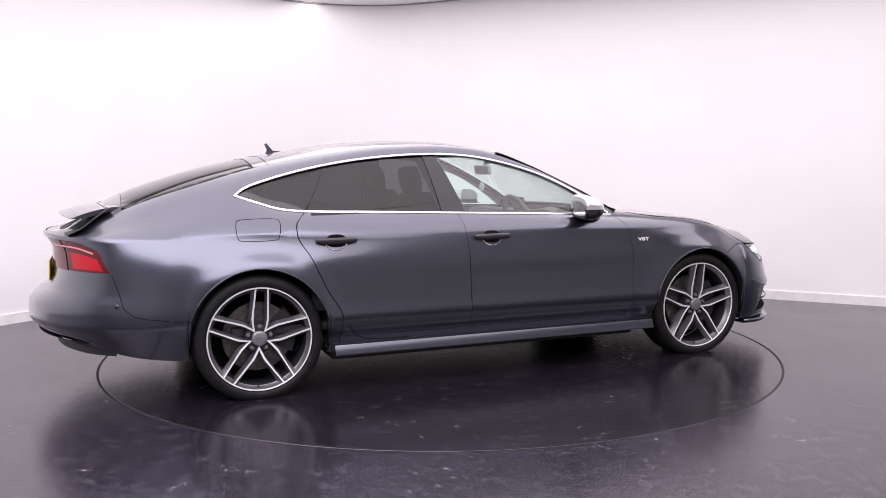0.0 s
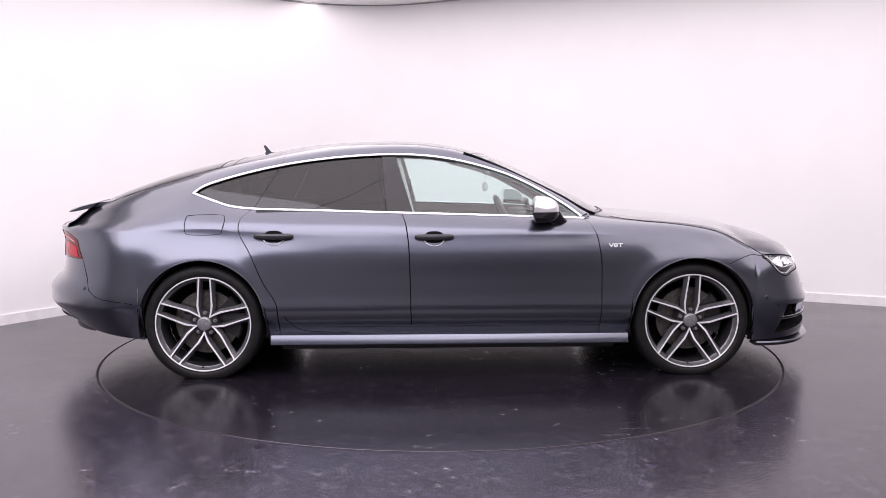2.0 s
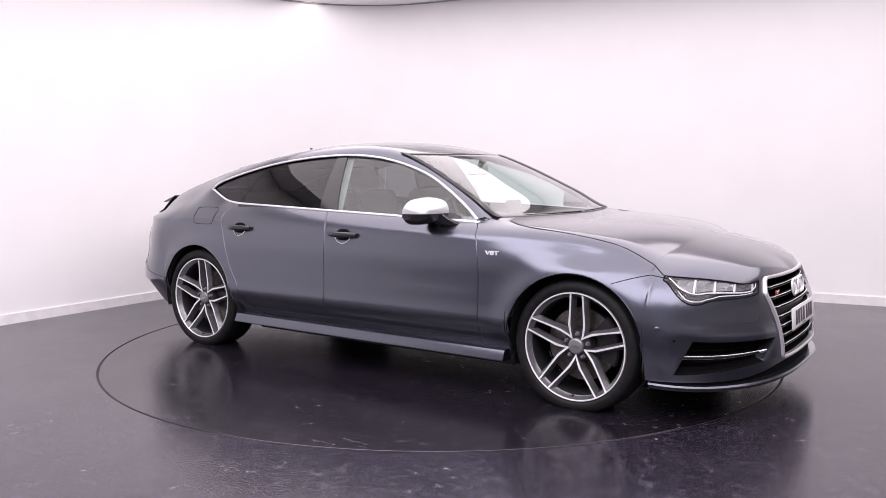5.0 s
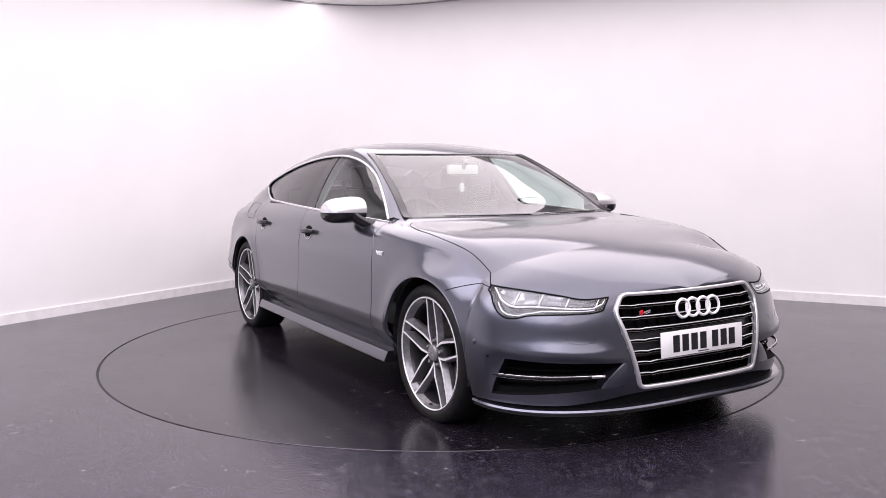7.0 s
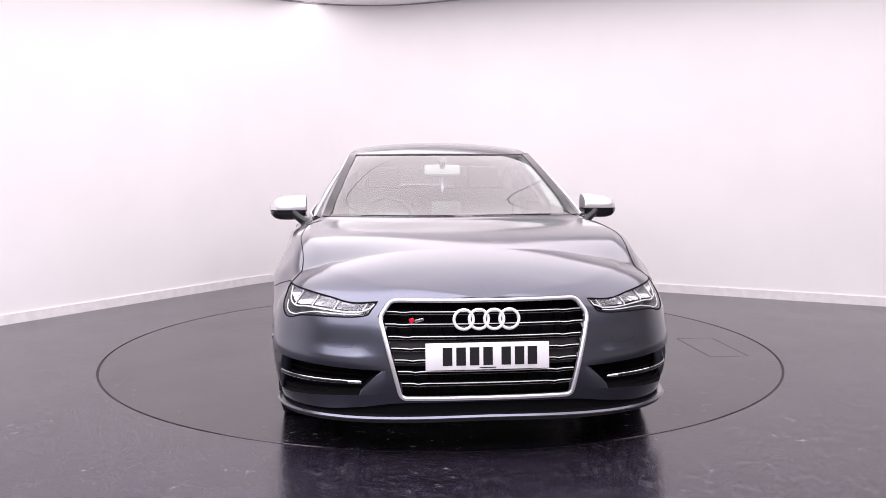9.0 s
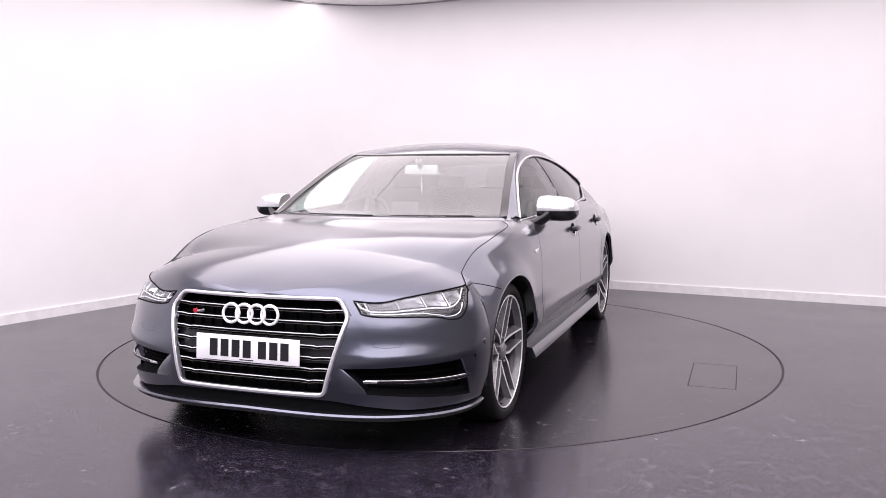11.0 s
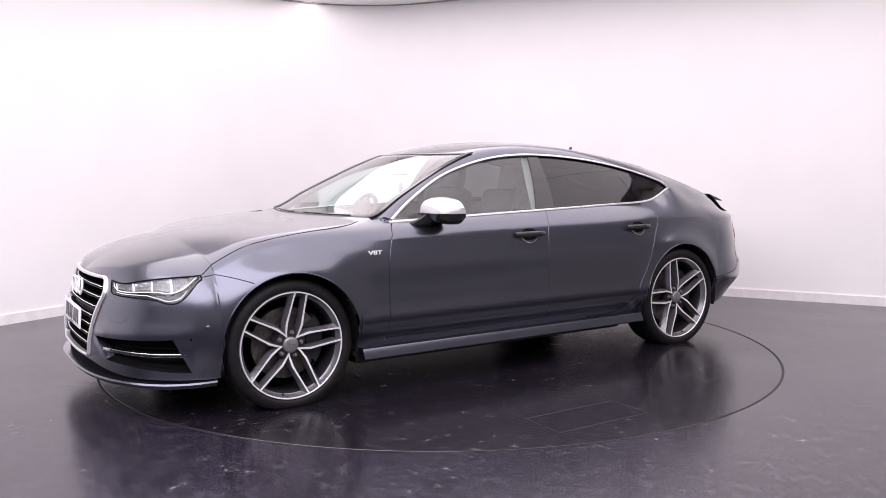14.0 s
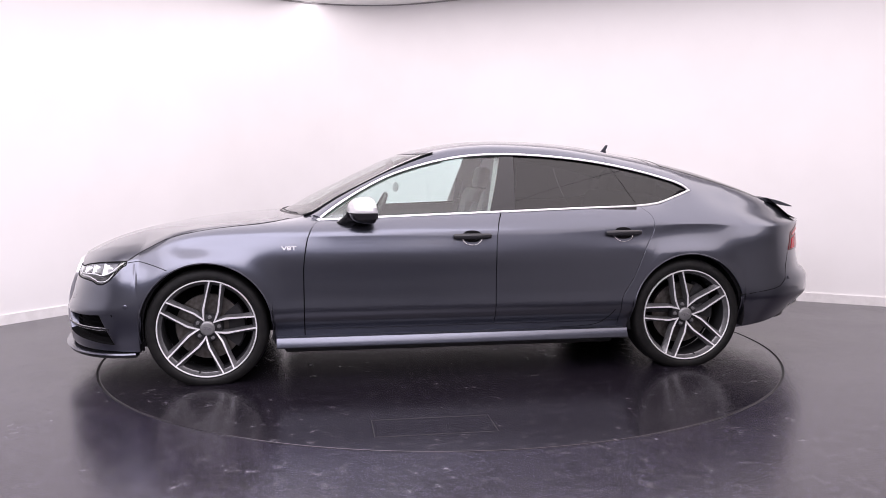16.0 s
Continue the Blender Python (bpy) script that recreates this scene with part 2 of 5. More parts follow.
def tube(r, n=8):
    return [(r * math.cos(2 * math.pi * k / n), r * math.sin(2 * math.pi * k / n)) for k in range(n)]


def slab(w, h, c=0.25):
    """A flat bar's profile with broken corners."""
    e = min(w, h) * c
    return [(-w / 2 + e, -h / 2), (w / 2 - e, -h / 2), (w / 2, -h / 2 + e), (w / 2, h / 2 - e),
            (w / 2 - e, h / 2), (-w / 2 + e, h / 2), (-w / 2, h / 2 - e), (-w / 2, -h / 2 + e)]


def prism(bm, outline, depth, place):
    """A plate from a flat outline; place turns (a, b, depth) into a point."""
    front = [bm.verts.new(place(a, b, 0.0)) for a, b in outline]
    back = [bm.verts.new(place(a, b, depth)) for a, b in outline]
    bm.faces.new(front)
    bm.faces.new(back[::-1])
    n = len(outline)
    for k in range(n):
        bm.faces.new((front[k], front[(k + 1) % n], back[(k + 1) % n], back[k]))


def thing(name, label, category, group=""):
    return tagged(new(name), label, category, group)


# ---------------------------------------------------------------- the room
KX, KY = -1.297, 4.235                 # where the two walls would meet
VL, VR = Vector((-0.5401, -0.8416)), Vector((0.8889, -0.4581))
ROUND = 1.5


def wall_plan(offset=0.0):
    """The room's plan as one loop, drawn in by the offset."""
    half = math.acos(VL.dot(VR)) / 2
    bis = (VL + VR).normalized()
    r = ROUND - offset
    c = Vector((KX, KY)) + bis * (ROUND / math.sin(half))
    d = ROUND / math.tan(half)
    nl, nr = Vector((-VL.y, VL.x)), Vector((VR.y, -VR.x))
    nl = nl if nl.dot(bis) > 0 else -nl
    nr = nr if nr.dot(bis) > 0 else -nr
    a, b = math.atan2(-nl.y, -nl.x), math.atan2(-nr.y, -nr.x)
    da = (b - a + math.pi) % (2 * math.pi) - math.pi
    arc = [c + r * Vector((math.cos(a + da * k / 24), math.sin(a + da * k / 24))) for k in range(25)]
    left_end = Vector((KX, KY)) + VL * 12.5 + nl * offset
    right_end = Vector((KX, KY)) + VR * 11.5 + nr * offset
    # far corner behind the camera
    far = Vector((KX, KY)) + VL * 12.5 + VR * 11.5 + (nl + nr) * 0
    far_in = far - (VL + VR).normalized() * offset
    return arc, left_end, right_end, far_in


def wall_strip(path, z0, z1, thick, out):
    bm = bmesh.new()
    sweep(bm, [(p.x, p.y, (z0 + z1) / 2) for p in path], [(-thick / 2, (z0 - z1) / 2), (thick / 2, (z0 - z1) / 2),
          (thick / 2, (z1 - z0) / 2), (-thick / 2, (z1 - z0) / 2)], (0, 0, 1))
    return bm


def room():
    arc, le, re, far = wall_plan(-0.06)
    mid = len(arc) // 2
    for nm, path in (("wall_west", [le + (arc[0] - le) * k / 8 for k in range(8)] + arc[:mid + 1]),
                     ("wall_north", arc[mid:] + [arc[-1] + (re - arc[-1]) * k / 8 for k in range(1, 9)]),
                     ("wall_east", [re, far]), ("wall_south", [far, le])):
        dark = nm in ("wall_east", "wall_south")
        ob = part(nm, wall_strip(path, 0.0, CEIL, 0.12, 1), BACK_WALL if dark else WALL)
        tagged(ob, "unseen grey wall behind the camera, added to close the room and tone reflections" if dark else "white painted studio wall with a rounded corner", "wall", kind="structure")
    arc, le, re, far = wall_plan(0.007)
    bb = [le + (arc[0] - le) * k / 8 for k in range(8)] + arc + [arc[-1] + (re - arc[-1]) * k / 8 for k in range(1, 9)]
    bm = bmesh.new()
    h = 0.082
    sweep(bm, [(p.x, p.y, h / 2) for p in bb], [(-0.007, -h / 2), (0.007, -h / 2), (0.007, h / 2), (0.002, h / 2),
                                               (-0.007, h / 2 - 0.006)], (0, 0, 1))
    tagged(part("baseboard", bm, SKIRT), "white skirting board along the foot of the walls", "skirting board", kind="structure")
    # a dark joint where the walls meet the ceiling
    bm = bmesh.new()
    arc, le, re, far = wall_plan(0.006)
    bb = [le] + arc + [re]
    sweep(bm, [(p.x, p.y, CEIL - 0.008) for p in bb], slab(0.012, 0.012), (0, 0, 1))
    tagged(part("trim", bm, shader("grey_shadow_joint", (0.4, 0.39, 0.4), 0.8)),
           "thin grey shadow joint between wall and ceiling", "trim", kind="structure")
    # ceiling
    arc, le, re, far = wall_plan(-0.1)
    bm = bmesh.new()
    prism(bm, [(p.x, p.y) for p in [le] + arc + [re, far]], 0.1, lambda a, b, d: (a, b, CEIL + d))
    tagged(part("ceiling", bm, CEILING, smooth=False), "flat white studio ceiling", "ceiling", kind="structure")
    # floor with a round hole for the table
    bm = bmesh.new()
    outer = [Vector((p.x, p.y)) for p in [le] + arc + [re, far]]
    n = 144
    ring = []
    for k in range(n):
        a = 2 * math.pi * k / n
        d = Vector((math.cos(a), math.sin(a)))
        best = 60.0
        for q in range(len(outer)):
            p, s = outer[q], outer[(q + 1) % len(outer)] - outer[q]
            den = d.x * s.y - d.y * s.x
            if abs(den) > 1e-9:
                t = (p.x * s.y - p.y * s.x) / den
                u = (p.x * d.y - p.y * d.x) / den
                if t > 0 and -1e-6 <= u <= 1 + 1e-6:
                    best = min(best, t)
        r0 = TABLE_R + 0.006
        row = [(d.x * r0, d.y * r0, -0.05), (d.x * r0, d.y * r0, 0.0)]
        row += [(*(d * (r0 + (best - r0) * f)), 0.0) for f in (0.3, 0.65, 1.0)]
        ring.append(row)
    add_grid(bm, ring + [ring[0]])
    bmesh.ops.remove_doubles(bm, verts=bm.verts, dist=1e-5)
    tagged(part("floor", bm, FLOOR, smooth=False), "dark grey speckled vinyl floor with a glossy worn surface", "floor", kind="structure")
    bm = bmesh.new()
    lathe(bm, [(0.0, -0.05), (TABLE_R + 0.02, -0.05), (TABLE_R + 0.02, -0.12), (0.0, -0.12)], 72, "z")
    tagged(part("floor_pit", bm, GROOVE), "dark recess below the turntable", "floor pit", kind="structure")


def ceiling_seams():
    """Thin dark seams between the light panels of the ceiling."""
    n = Vector((-VL.y, VL.x))
    for c in (-2.15, -.4, 1.35):
        a = n * -c + VL * -2.6
        b = n * -c + VL * 7.0
        bm = bmesh.new()
        sweep(bm, [(a.x, a.y, CEIL - .02), (b.x, b.y, CEIL - .02)], slab(.009, .006), (0, 0, 1))
        tagged(part("trim", bm, GROOVE), "thin dark seam between two light panels of the ceiling", "trim", kind="structure")


def turntable():
    t = thing("turntable", "round dark vinyl turntable set flush into the floor", "turntable")
    bm = bmesh.new()
    lathe(bm, [(0.0, 0.0), (1.2, 0.0), (TABLE_R - 0.010, 0.0), (TABLE_R - 0.008, -0.002), (TABLE_R - 0.008, -0.045), (0.0, -0.045)], 144, "z")
    part("deck", bm, TABLE, t, smooth=False)
    bm = bmesh.new()
    lathe(bm, [(TABLE_R - 0.0085, -0.04), (TABLE_R - 0.0085, -0.0045), (TABLE_R + 0.005, -0.0045), (TABLE_R + 0.005, -0.04)], 144, "z")
    part("edge_joint", bm, GROOVE, t, "thin black joint round the turntable", smooth=False)
    # a cut-out access hatch
    bm = bmesh.new()
    x0, x1, y0, y1, z = 0.01, 0.60, 1.735, 1.995, 0.0005
    for a, b, w in (((x0, y0), (x1, y0), 0.007), ((x1, y0), (x1, y1), 0.004), ((x1, y1), (x0, y1), 0.006), ((x0, y1), (x0, y0), 0.003)):
        sweep(bm, [(a[0], a[1], z / 2), (b[0], b[1], z / 2)], slab(w, z), (0, 0, 1))
    part("hatch_joint", bm, GROOVE, t, "scuffed seam of a rectangular access hatch", smooth=False)
    return t


from mathutils import kdtree

# ---------------------------------------------------------------- the car's body surface (left half, y > 0)
AXLE, WHEEL_R, ARCH_R = 1.46, 0.352, 0.376
XF, XR = 1.84, -1.85                    # where nose and tail begin to wrap round
z_top_side = crv((-1.85, .893), (-1.63, .901), (-1.3, .903), (-.81, .878), (-.31, .87), (.68, .88), (1.02, .877), (1.36, .862), (1.63, .826), (1.84, .742))
y_top_side = crv((-1.85, .855), (-1.46, .888), (-1.03, .918), (-.5, .932), (0, .936), (.68, .936), (.98, .930), (1.36, .897), (1.63, .862), (1.84, .845))
z_top_nose = crv((0, .742), (8, .722), (20, .715), (30, .707), (42, .691), (54, .671), (62, .68), (75, .688), (90, .69))
z_top_tail = crv((0, .893), (30, .88), (60, .885), (90, .892))
nose_x = crv((.17, 2.365), (.25, 2.375), (.345, 2.378), (.43, 2.37), (.53, 2.352), (.60, 2.33), (.69, 2.305))
nose_p = crv((.45, .74), (.60, .82), (.69, .93))
tail_p = crv((.24, 1.08), (.45, 1.04), (.56, .94), (.68, .83), (.90, .86))
tail_x = crv((.24, -2.46), (.33, -2.55), (.42, -2.65), (.50, -2.645), (.55, -2.61), (.60, -2.54), (.70, -2.505), (.80, -2.505), (.86, -2.53), (.89, -2.55))
LEVELS = [(.20, crv((-1.85, .82), (-1.0, .865), (1.0, .865), (1.84, .905))),
          (.30, crv((-1.85, .872), (-1.0, .907), (1.0, .907), (1.84, .928))),
          (.395, crv((-1.85, .920), (-1.0, .973), (1.0, .973), (1.84, .934))),
          (.425, crv((-1.85, .938), (-1.0, .980), (1.0, .980), (1.84, .936))),
          (.49, crv((-1.85, .940), (-1.0, .973), (1.0, .974), (1.46, .980), (1.84, .936))),
          (.55, crv((-1.85, .937), (-1.0, .9695), (1.0, .9715), (1.46, .982), (1.84, .932))),
          (.62, crv((-1.85, .932), (-1.46, .962), (-1.0, .966), (1.0, .969), (1.46, .980), (1.84, .918))),
          (.72, crv((-1.85, .92), (-1.46, .948), (-1.0, .961), (1.0, .967), (1.46, .962), (1.63, .935), (1.84, .86))),
          (.80, crv((-1.85, .90), (-1.46, .920), (-1.03, .943), (-.5, .953), (1.0, .956), (1.36, .936), (1.63, .88), (1.84, .86)))]


def side_y(x, z):
    zt = z_top_side(x)
    pts = [(l, f(x)) for l, f in LEVELS if l < zt - 0.03] + [(zt, y_top_side(x))]
    y = crv(*pts)(z)
    for ax in (AXLE, -AXLE):                       # swollen wheel arches
        r = math.hypot(x - ax, z - 0.338)
        y += 0.012 * math.exp(-((r - ARCH_R) / 0.075) ** 2) * min(max((z - .24) / .14, 0), 1)
    # a sharp shoulder line with a hollow below it
    f = min(max((1.75 - x) / .35, 0), 1) * min(max((x + 1.85) / .15, 0), 1)
    return y + f * (0.0035 * math.exp(-((z - zt) / 0.022) ** 2) - 0.002 * math.exp(-((z - zt + .075) / 0.04) ** 2))


intake_hi = crv((0, .435), (14, .425), (35, .414), (65, .402), (74, .398), (90, .398))


def body_point(s, z):
    """A point of the body's flank. s: ('x', x), ('n', degrees round the nose) or ('t', degrees round the tail)."""
    k, v = s
    if k == "x":
        return Vector((v, side_y(v, z), z))
    a = radians(v)
    if k == "n":
        p = Vector((XF + (nose_x(z) - XF) * math.sin(a), side_y(XF, z) * max(math.cos(a), 0) ** nose_p(z), z))
        # a ridge over the intakes and a hollow below the lamps
        f = min(max((v - 4) / 12, 0), 1) * min(max((72 - v) / 10, 0), 1)
        zr = intake_hi(v) + .035
        d = f * (.015 * math.exp(-((z - zr + .004) / .024) ** 2) - .007 * math.exp(-((z - zr - .075) / .04) ** 2))
        return p + Vector((math.sin(a), math.cos(a) * .3, 0)) * d
    return Vector((XR + (tail_x(z) - XR) * math.sin(a), side_y(XR, z) * max(math.cos(a), 0) ** tail_p(z), z))


def top_z(s):
    return z_top_side(s[1]) if s[0] == "x" else z_top_nose(s[1]) if s[0] == "n" else z_top_tail(s[1])


# lower edge, and rows that follow the bumper's openings and the doors' crease
bottom_nose = crv((0, .205), (20, .210), (45, .216), (60, .236), (74, .262), (90, .268))
bottom_tail = crv((0, .222), (25, .255), (50, .32), (90, .33))
intake_lo = crv((0, .25), (14, .246), (35, .262), (55, .284), (65, .294), (74, .298), (90, .30))
lamp_lo = crv((0, .70), (8, .70), (11, .686), (16, .640), (21, .602), (25, .590), (29, .592), (33, .604), (40, .609), (56, .613), (60, .62), (64, .65), (70, .64), (90, .64))


door_foot = crv((-1.2, .43), (-.98, .425), (-.58, .413), (-.22, .395), (.35, .385), (.9, .362), (1.2, .36))


def rows_at(s):
    zt = top_z(s)
    if s[0] == "x":
        x = s[1]
        lo = .215 if -1.2 < x < 1.2 else crv((-1.85, .222), (-1.6, .195))(x) if x < 0 else .205
        for ax in (AXLE, -AXLE):
            d = abs(x - ax)
            if d < ARCH_R:
                lo = max(lo, 0.338 + math.sqrt(ARCH_R**2 - d * d))
        keys = [lo, .27, door_foot(x), .60, zt]
        bl = crv((-1.2, 0), (1.2, 0), (1.84, 1))(x)
        keys[1] += (intake_lo(0) - .27) * bl
        keys[2] += (intake_hi(0) - keys[2]) * bl
        keys[4] = zt
    elif s[0] == "n":
        keys = [bottom_nose(s[1]), intake_lo(s[1]), intake_hi(s[1]), min(lamp_lo(s[1]), zt - .006), zt]
    else:
        keys = [bottom_tail(s[1]), .38, .47, .70, zt]
    for k in range(1, 4):
        keys[k] = max(keys[k], keys[0] + (zt - keys[0]) * ((.06, .2, .42)[k - 1] if s[0] == "n" else 0.14 * k))
    out = []
    for k, n in enumerate((4, 6, 8, 10)):
        out += [keys[k] + (keys[k + 1] - keys[k]) * q / n for q in range(n)]
    return out + [zt]


R_INTAKE_LO, R_INTAKE_HI, R_LAMP, R_TOP = 4, 10, 18, 28
DOOR_R, DOOR_B, DOOR_F = -1.012, -.225, .904
off_r = crv((.2, 0), (.42, 0), (.58, -.085), (.75, -.163), (.88, -.232), (.925, -.231), (1.0, -.167))
off_b = crv((.2, 0), (.745, -.011), (.912, -.03), (.98, -.056))
off_f = crv((.2, 0), (.64, 0), (.82, -.02), (.906, -.055), (.95, -.12))


def bend(x, z, lo=0.0):
    """Moves a station so that the shut lines of the doors run along it."""
    soft = 1 - math.exp(-max(z - lo, 0) / 0.09)
    return x + soft * float(np.interp(x, [-1.62, DOOR_R, -.5, DOOR_B, .3, DOOR_F, 1.35],
                                      [0, off_r(z), 0, off_b(z), 0, off_f(z), 0]))


def stations():
    out = [("t", 90 - 90 * k / 18) for k in range(18)]
    xs = set()
    for ax in (AXLE, -AXLE):
        for k in range(-14, 15):
            xs.add(round(ax + ARCH_R * math.sin(radians(k * 90 / 14)), 5))
        xs |= {round(ax - ARCH_R - .004, 5), round(ax + ARCH_R + .004, 5)}
    xs = {x for x in xs if XR < x < XF}
    for a, b, n in ((-1.07, DOOR_R, 3), (DOOR_R, DOOR_B, 18), (DOOR_B, DOOR_F, 24), (DOOR_F, 1.07, 4)):
        xs |= {round(a + (b - a) * k / n, 5) for k in range(n + 1)}
    xs |= {XR, XF}
    out += [("x", x) for x in sorted(xs)]
    # columns at the ends of lamps and intakes
    out += [("n", v) for v in sorted({round(90 * k / 45, 3) for k in range(1, 46)} | {8.0, 14.0, 61.0, 70.0})]
    return out


ST = stations()
z_belt = crv((-2.54, .893), (-2.35, .905), (-2.2, .925), (-2.0, .975), (-1.75, 1.03), (-1.55, 1.098), (-1.5, 1.082), (-1.41, 1.052), (-1.32, 1.023), (-1.18, 1.008), (-.82, .999), (-.32, .984), (.19, .968), (.7, .949),
             (.82, .944), (1.1, .926), (1.4, .906), (1.63, .872), (1.84, .792))
y_belt = crv((-2.54, .60), (-2.2, .68), (-2.0, .705), (-1.75, .71), (-1.55, .715), (-1.41, .755), (-1.2, .80), (-.8, .84), (-.3, .862), (.3, .858), (.82, .815), (1.1, .84), (1.4, .828), (1.63, .785), (1.84, .715))
z_up = crv((-1.55, 1.098), (-1.5, 1.136), (-1.36, 1.186), (-1.18, 1.234), (-1.01, 1.27), (-.84, 1.297), (-.67, 1.316), (-.49, 1.329), (-.32, 1.334), (-.15, 1.327), (.03, 1.303),
           (.2, 1.263), (.38, 1.205), (.55, 1.122), (.73, 1.012), (.82, .944))
y_up = crv((-1.55, .715), (-1.36, .685), (-1.0, .65), (-.6, .628), (-.3, .62), (0, .628), (.3, .662), (.6, .742), (.82, .815))
z_rail = crv((-2.54, .893), (-2.42, .915), (-2.33, .965), (-2.2, 1.0), (-2.0, 1.075), (-1.7, 1.17), (-1.42, 1.25), (-1.0, 1.33), (-.6, 1.378), (-.3, 1.388), (-.05, 1.372), (.1, 1.342), (.3, 1.268),
             (.5, 1.175), (.7, 1.075), (.9, .968), (1.0, .950), (1.2, .932), (1.4, .914), (1.63, .882), (1.84, .806))
y_rail = crv((-2.35, .60), (-2.0, .60), (-1.7, .59), (-1.42, .57), (-1.0, .56), (-.3, .565), (.1, .59), (.5, .66), (.9, .742), (1.2, .785), (1.5, .755), (1.84, .64))
z_mid = crv((-2.53, .893), (-2.45, .905), (-2.36, .955), (-2.28, 1.025), (-2.1, 1.114), (-1.9, 1.185), (-1.71, 1.243), (-1.51, 1.289), (-1.32, 1.328), (-1.12, 1.364), (-.93, 1.397), (-.73, 1.416),
            (-.54, 1.427), (-.34, 1.43), (-.14, 1.421), (.05, 1.395), (.27, 1.341), (.45, 1.268), (.65, 1.173), (.85, 1.078), (1.07, .968),
            (1.13, .957), (1.25, .948), (1.45, .933), (1.65, .911), (1.85, .879), (2.05, .830), (2.18, .781), (2.27, .727), (2.305, .69))
shift_mid = crv((-2.35, 0), (-.6, 0), (.1, .165), (.9, .17), (1.3, .10), (1.84, .06))
NC, ND = 5, 14


def has_window(x):
    return -1.55 < x < .82


def upper_keys(s):
    """Shoulder-side key points of the upper body: belt (or window head), rail, centre."""
    if s[0] == "x" and s[1] > -2.0:
        x = s[1]
        a = Vector((x, y_up(x), z_up(x))) if has_window(x) else Vector((x, y_belt(x), z_belt(x)))
        xc = x + shift_mid(x)
        return a, Vector((x, y_rail(x), z_rail(x))), Vector((xc, 0, z_mid(xc)))
    e = body_point(s, top_z(s))
    a = s[1] / 90
    if s[0] == "n":
        xc = XF + .06 + (2.305 - XF - .06) * a
        tb, tr, pw = .155, .243, 3.2
    else:
        xc = XR - .0 + (-2.53 - XR) * a
        tb, tr, pw = .17, .30, 1.6
    c = Vector((xc, 0, z_mid(xc)))

    def k(t):
        return Vector((e.x + (c.x - e.x) * t, e.y * (1 - t), e.z + (c.z - e.z) * (1 - (1 - t) ** pw)))
    if s[0] == "t":
        xb, xr, xc = e.x + .012 * a, e.x + .03 * a, e.x + .045 * a
        return (Vector((xb, min(y_belt(xb), e.y * .86), max(z_belt(xb), e.z))), Vector((xr, min(y_rail(xr), e.y * .74), max(z_rail(xr), e.z))),
                Vector((xc, 0, max(z_mid(xc), e.z))))
    return k(tb), k(tr), c


def lower_grid():
    """Rows from the sill to the shoulder, then to the belt."""
    G = []
    for s in ST:
        zs = rows_at(s)
        if s[0] == "x":
            row = []
            for z in zs:
                x = bend(s[1], z, zs[0])
                zt = z_top_side(x)
                f = (z - zs[0]) / max(zs[-1] - zs[0], 1e-6)
                zz = z + (zt - zs[-1]) * f
                row.append(Vector((x, side_y(x, min(zz, zt)), zz)))
        else:
            row = [body_point(s, z) for z in zs]
        e = row[-1]
        if s[0] == "x":
            for q in range(1, 6):
                t = q / 5
                zb = z_belt(s[1])
                x = bend(s[1], e.z + (zb - e.z) * t)
                b = Vector((x, y_belt(x), z_belt(x)))
                base = Vector((x, side_y(x, z_top_side(x)), z_top_side(x)))
                p = base + (b - base) * t
                p.y += 0.012 * 4 * t * (1 - t)
                p.z += 0.004 * 4 * t * (1 - t)
                row.append(p)
        else:
            b = upper_keys(s)[0]
            for q in range(1, 6):
                t = q / 5
                p = e + (b - e) * t
                p.z += 0.006 * 4 * t * (1 - t) * (1 if s[0] == "n" else 0)
                row.append(p)
        G.append(row)
    return G


def upper_grid():
    G = []
    for s in ST:
        a, r, c = upper_keys(s)
        row = []
        for q in range(NC):
            t = q / NC
            if s[0] == "x" and s[1] >= DOOR_F:
                x = s[1] + (bend(s[1], z_belt(s[1])) - s[1])
                a = Vector((x, y_belt(x), z_belt(x)))
            p = a + (r - a) * t
            win = s[0] == "x" and has_window(s[1])
            p.y += (0.010 if win else 0.004) * 4 * t * (1 - t)
            p.z += (0.006 if win else 0.003) * 4 * t * (1 - t)
            row.append(p)
        for q in range(ND + 1):
            t = q / ND
            y = r.y * (1 - t)
            f = 1 - (y / r.y) ** 2.3 if r.y > 1e-4 else t
            x = r.x + (c.x - r.x) * (1 - (1 - t) ** 1.8)
            z = r.z + (c.z - r.z) * f
            if s[0] == "n" or (s[0] == "x" and s[1] > 1.0):      # two soft creases along the bonnet
                k = 1 - s[1] / 90 if s[0] == "n" else min((s[1] - 1.0) / .3, 1)
                z += .0015 * k * math.exp(-((t - .43) / .075) ** 2)
            row.append(Vector((x, y, z)))
        G.append(row)
    return G


LOW, UPP = lower_grid(), upper_grid()


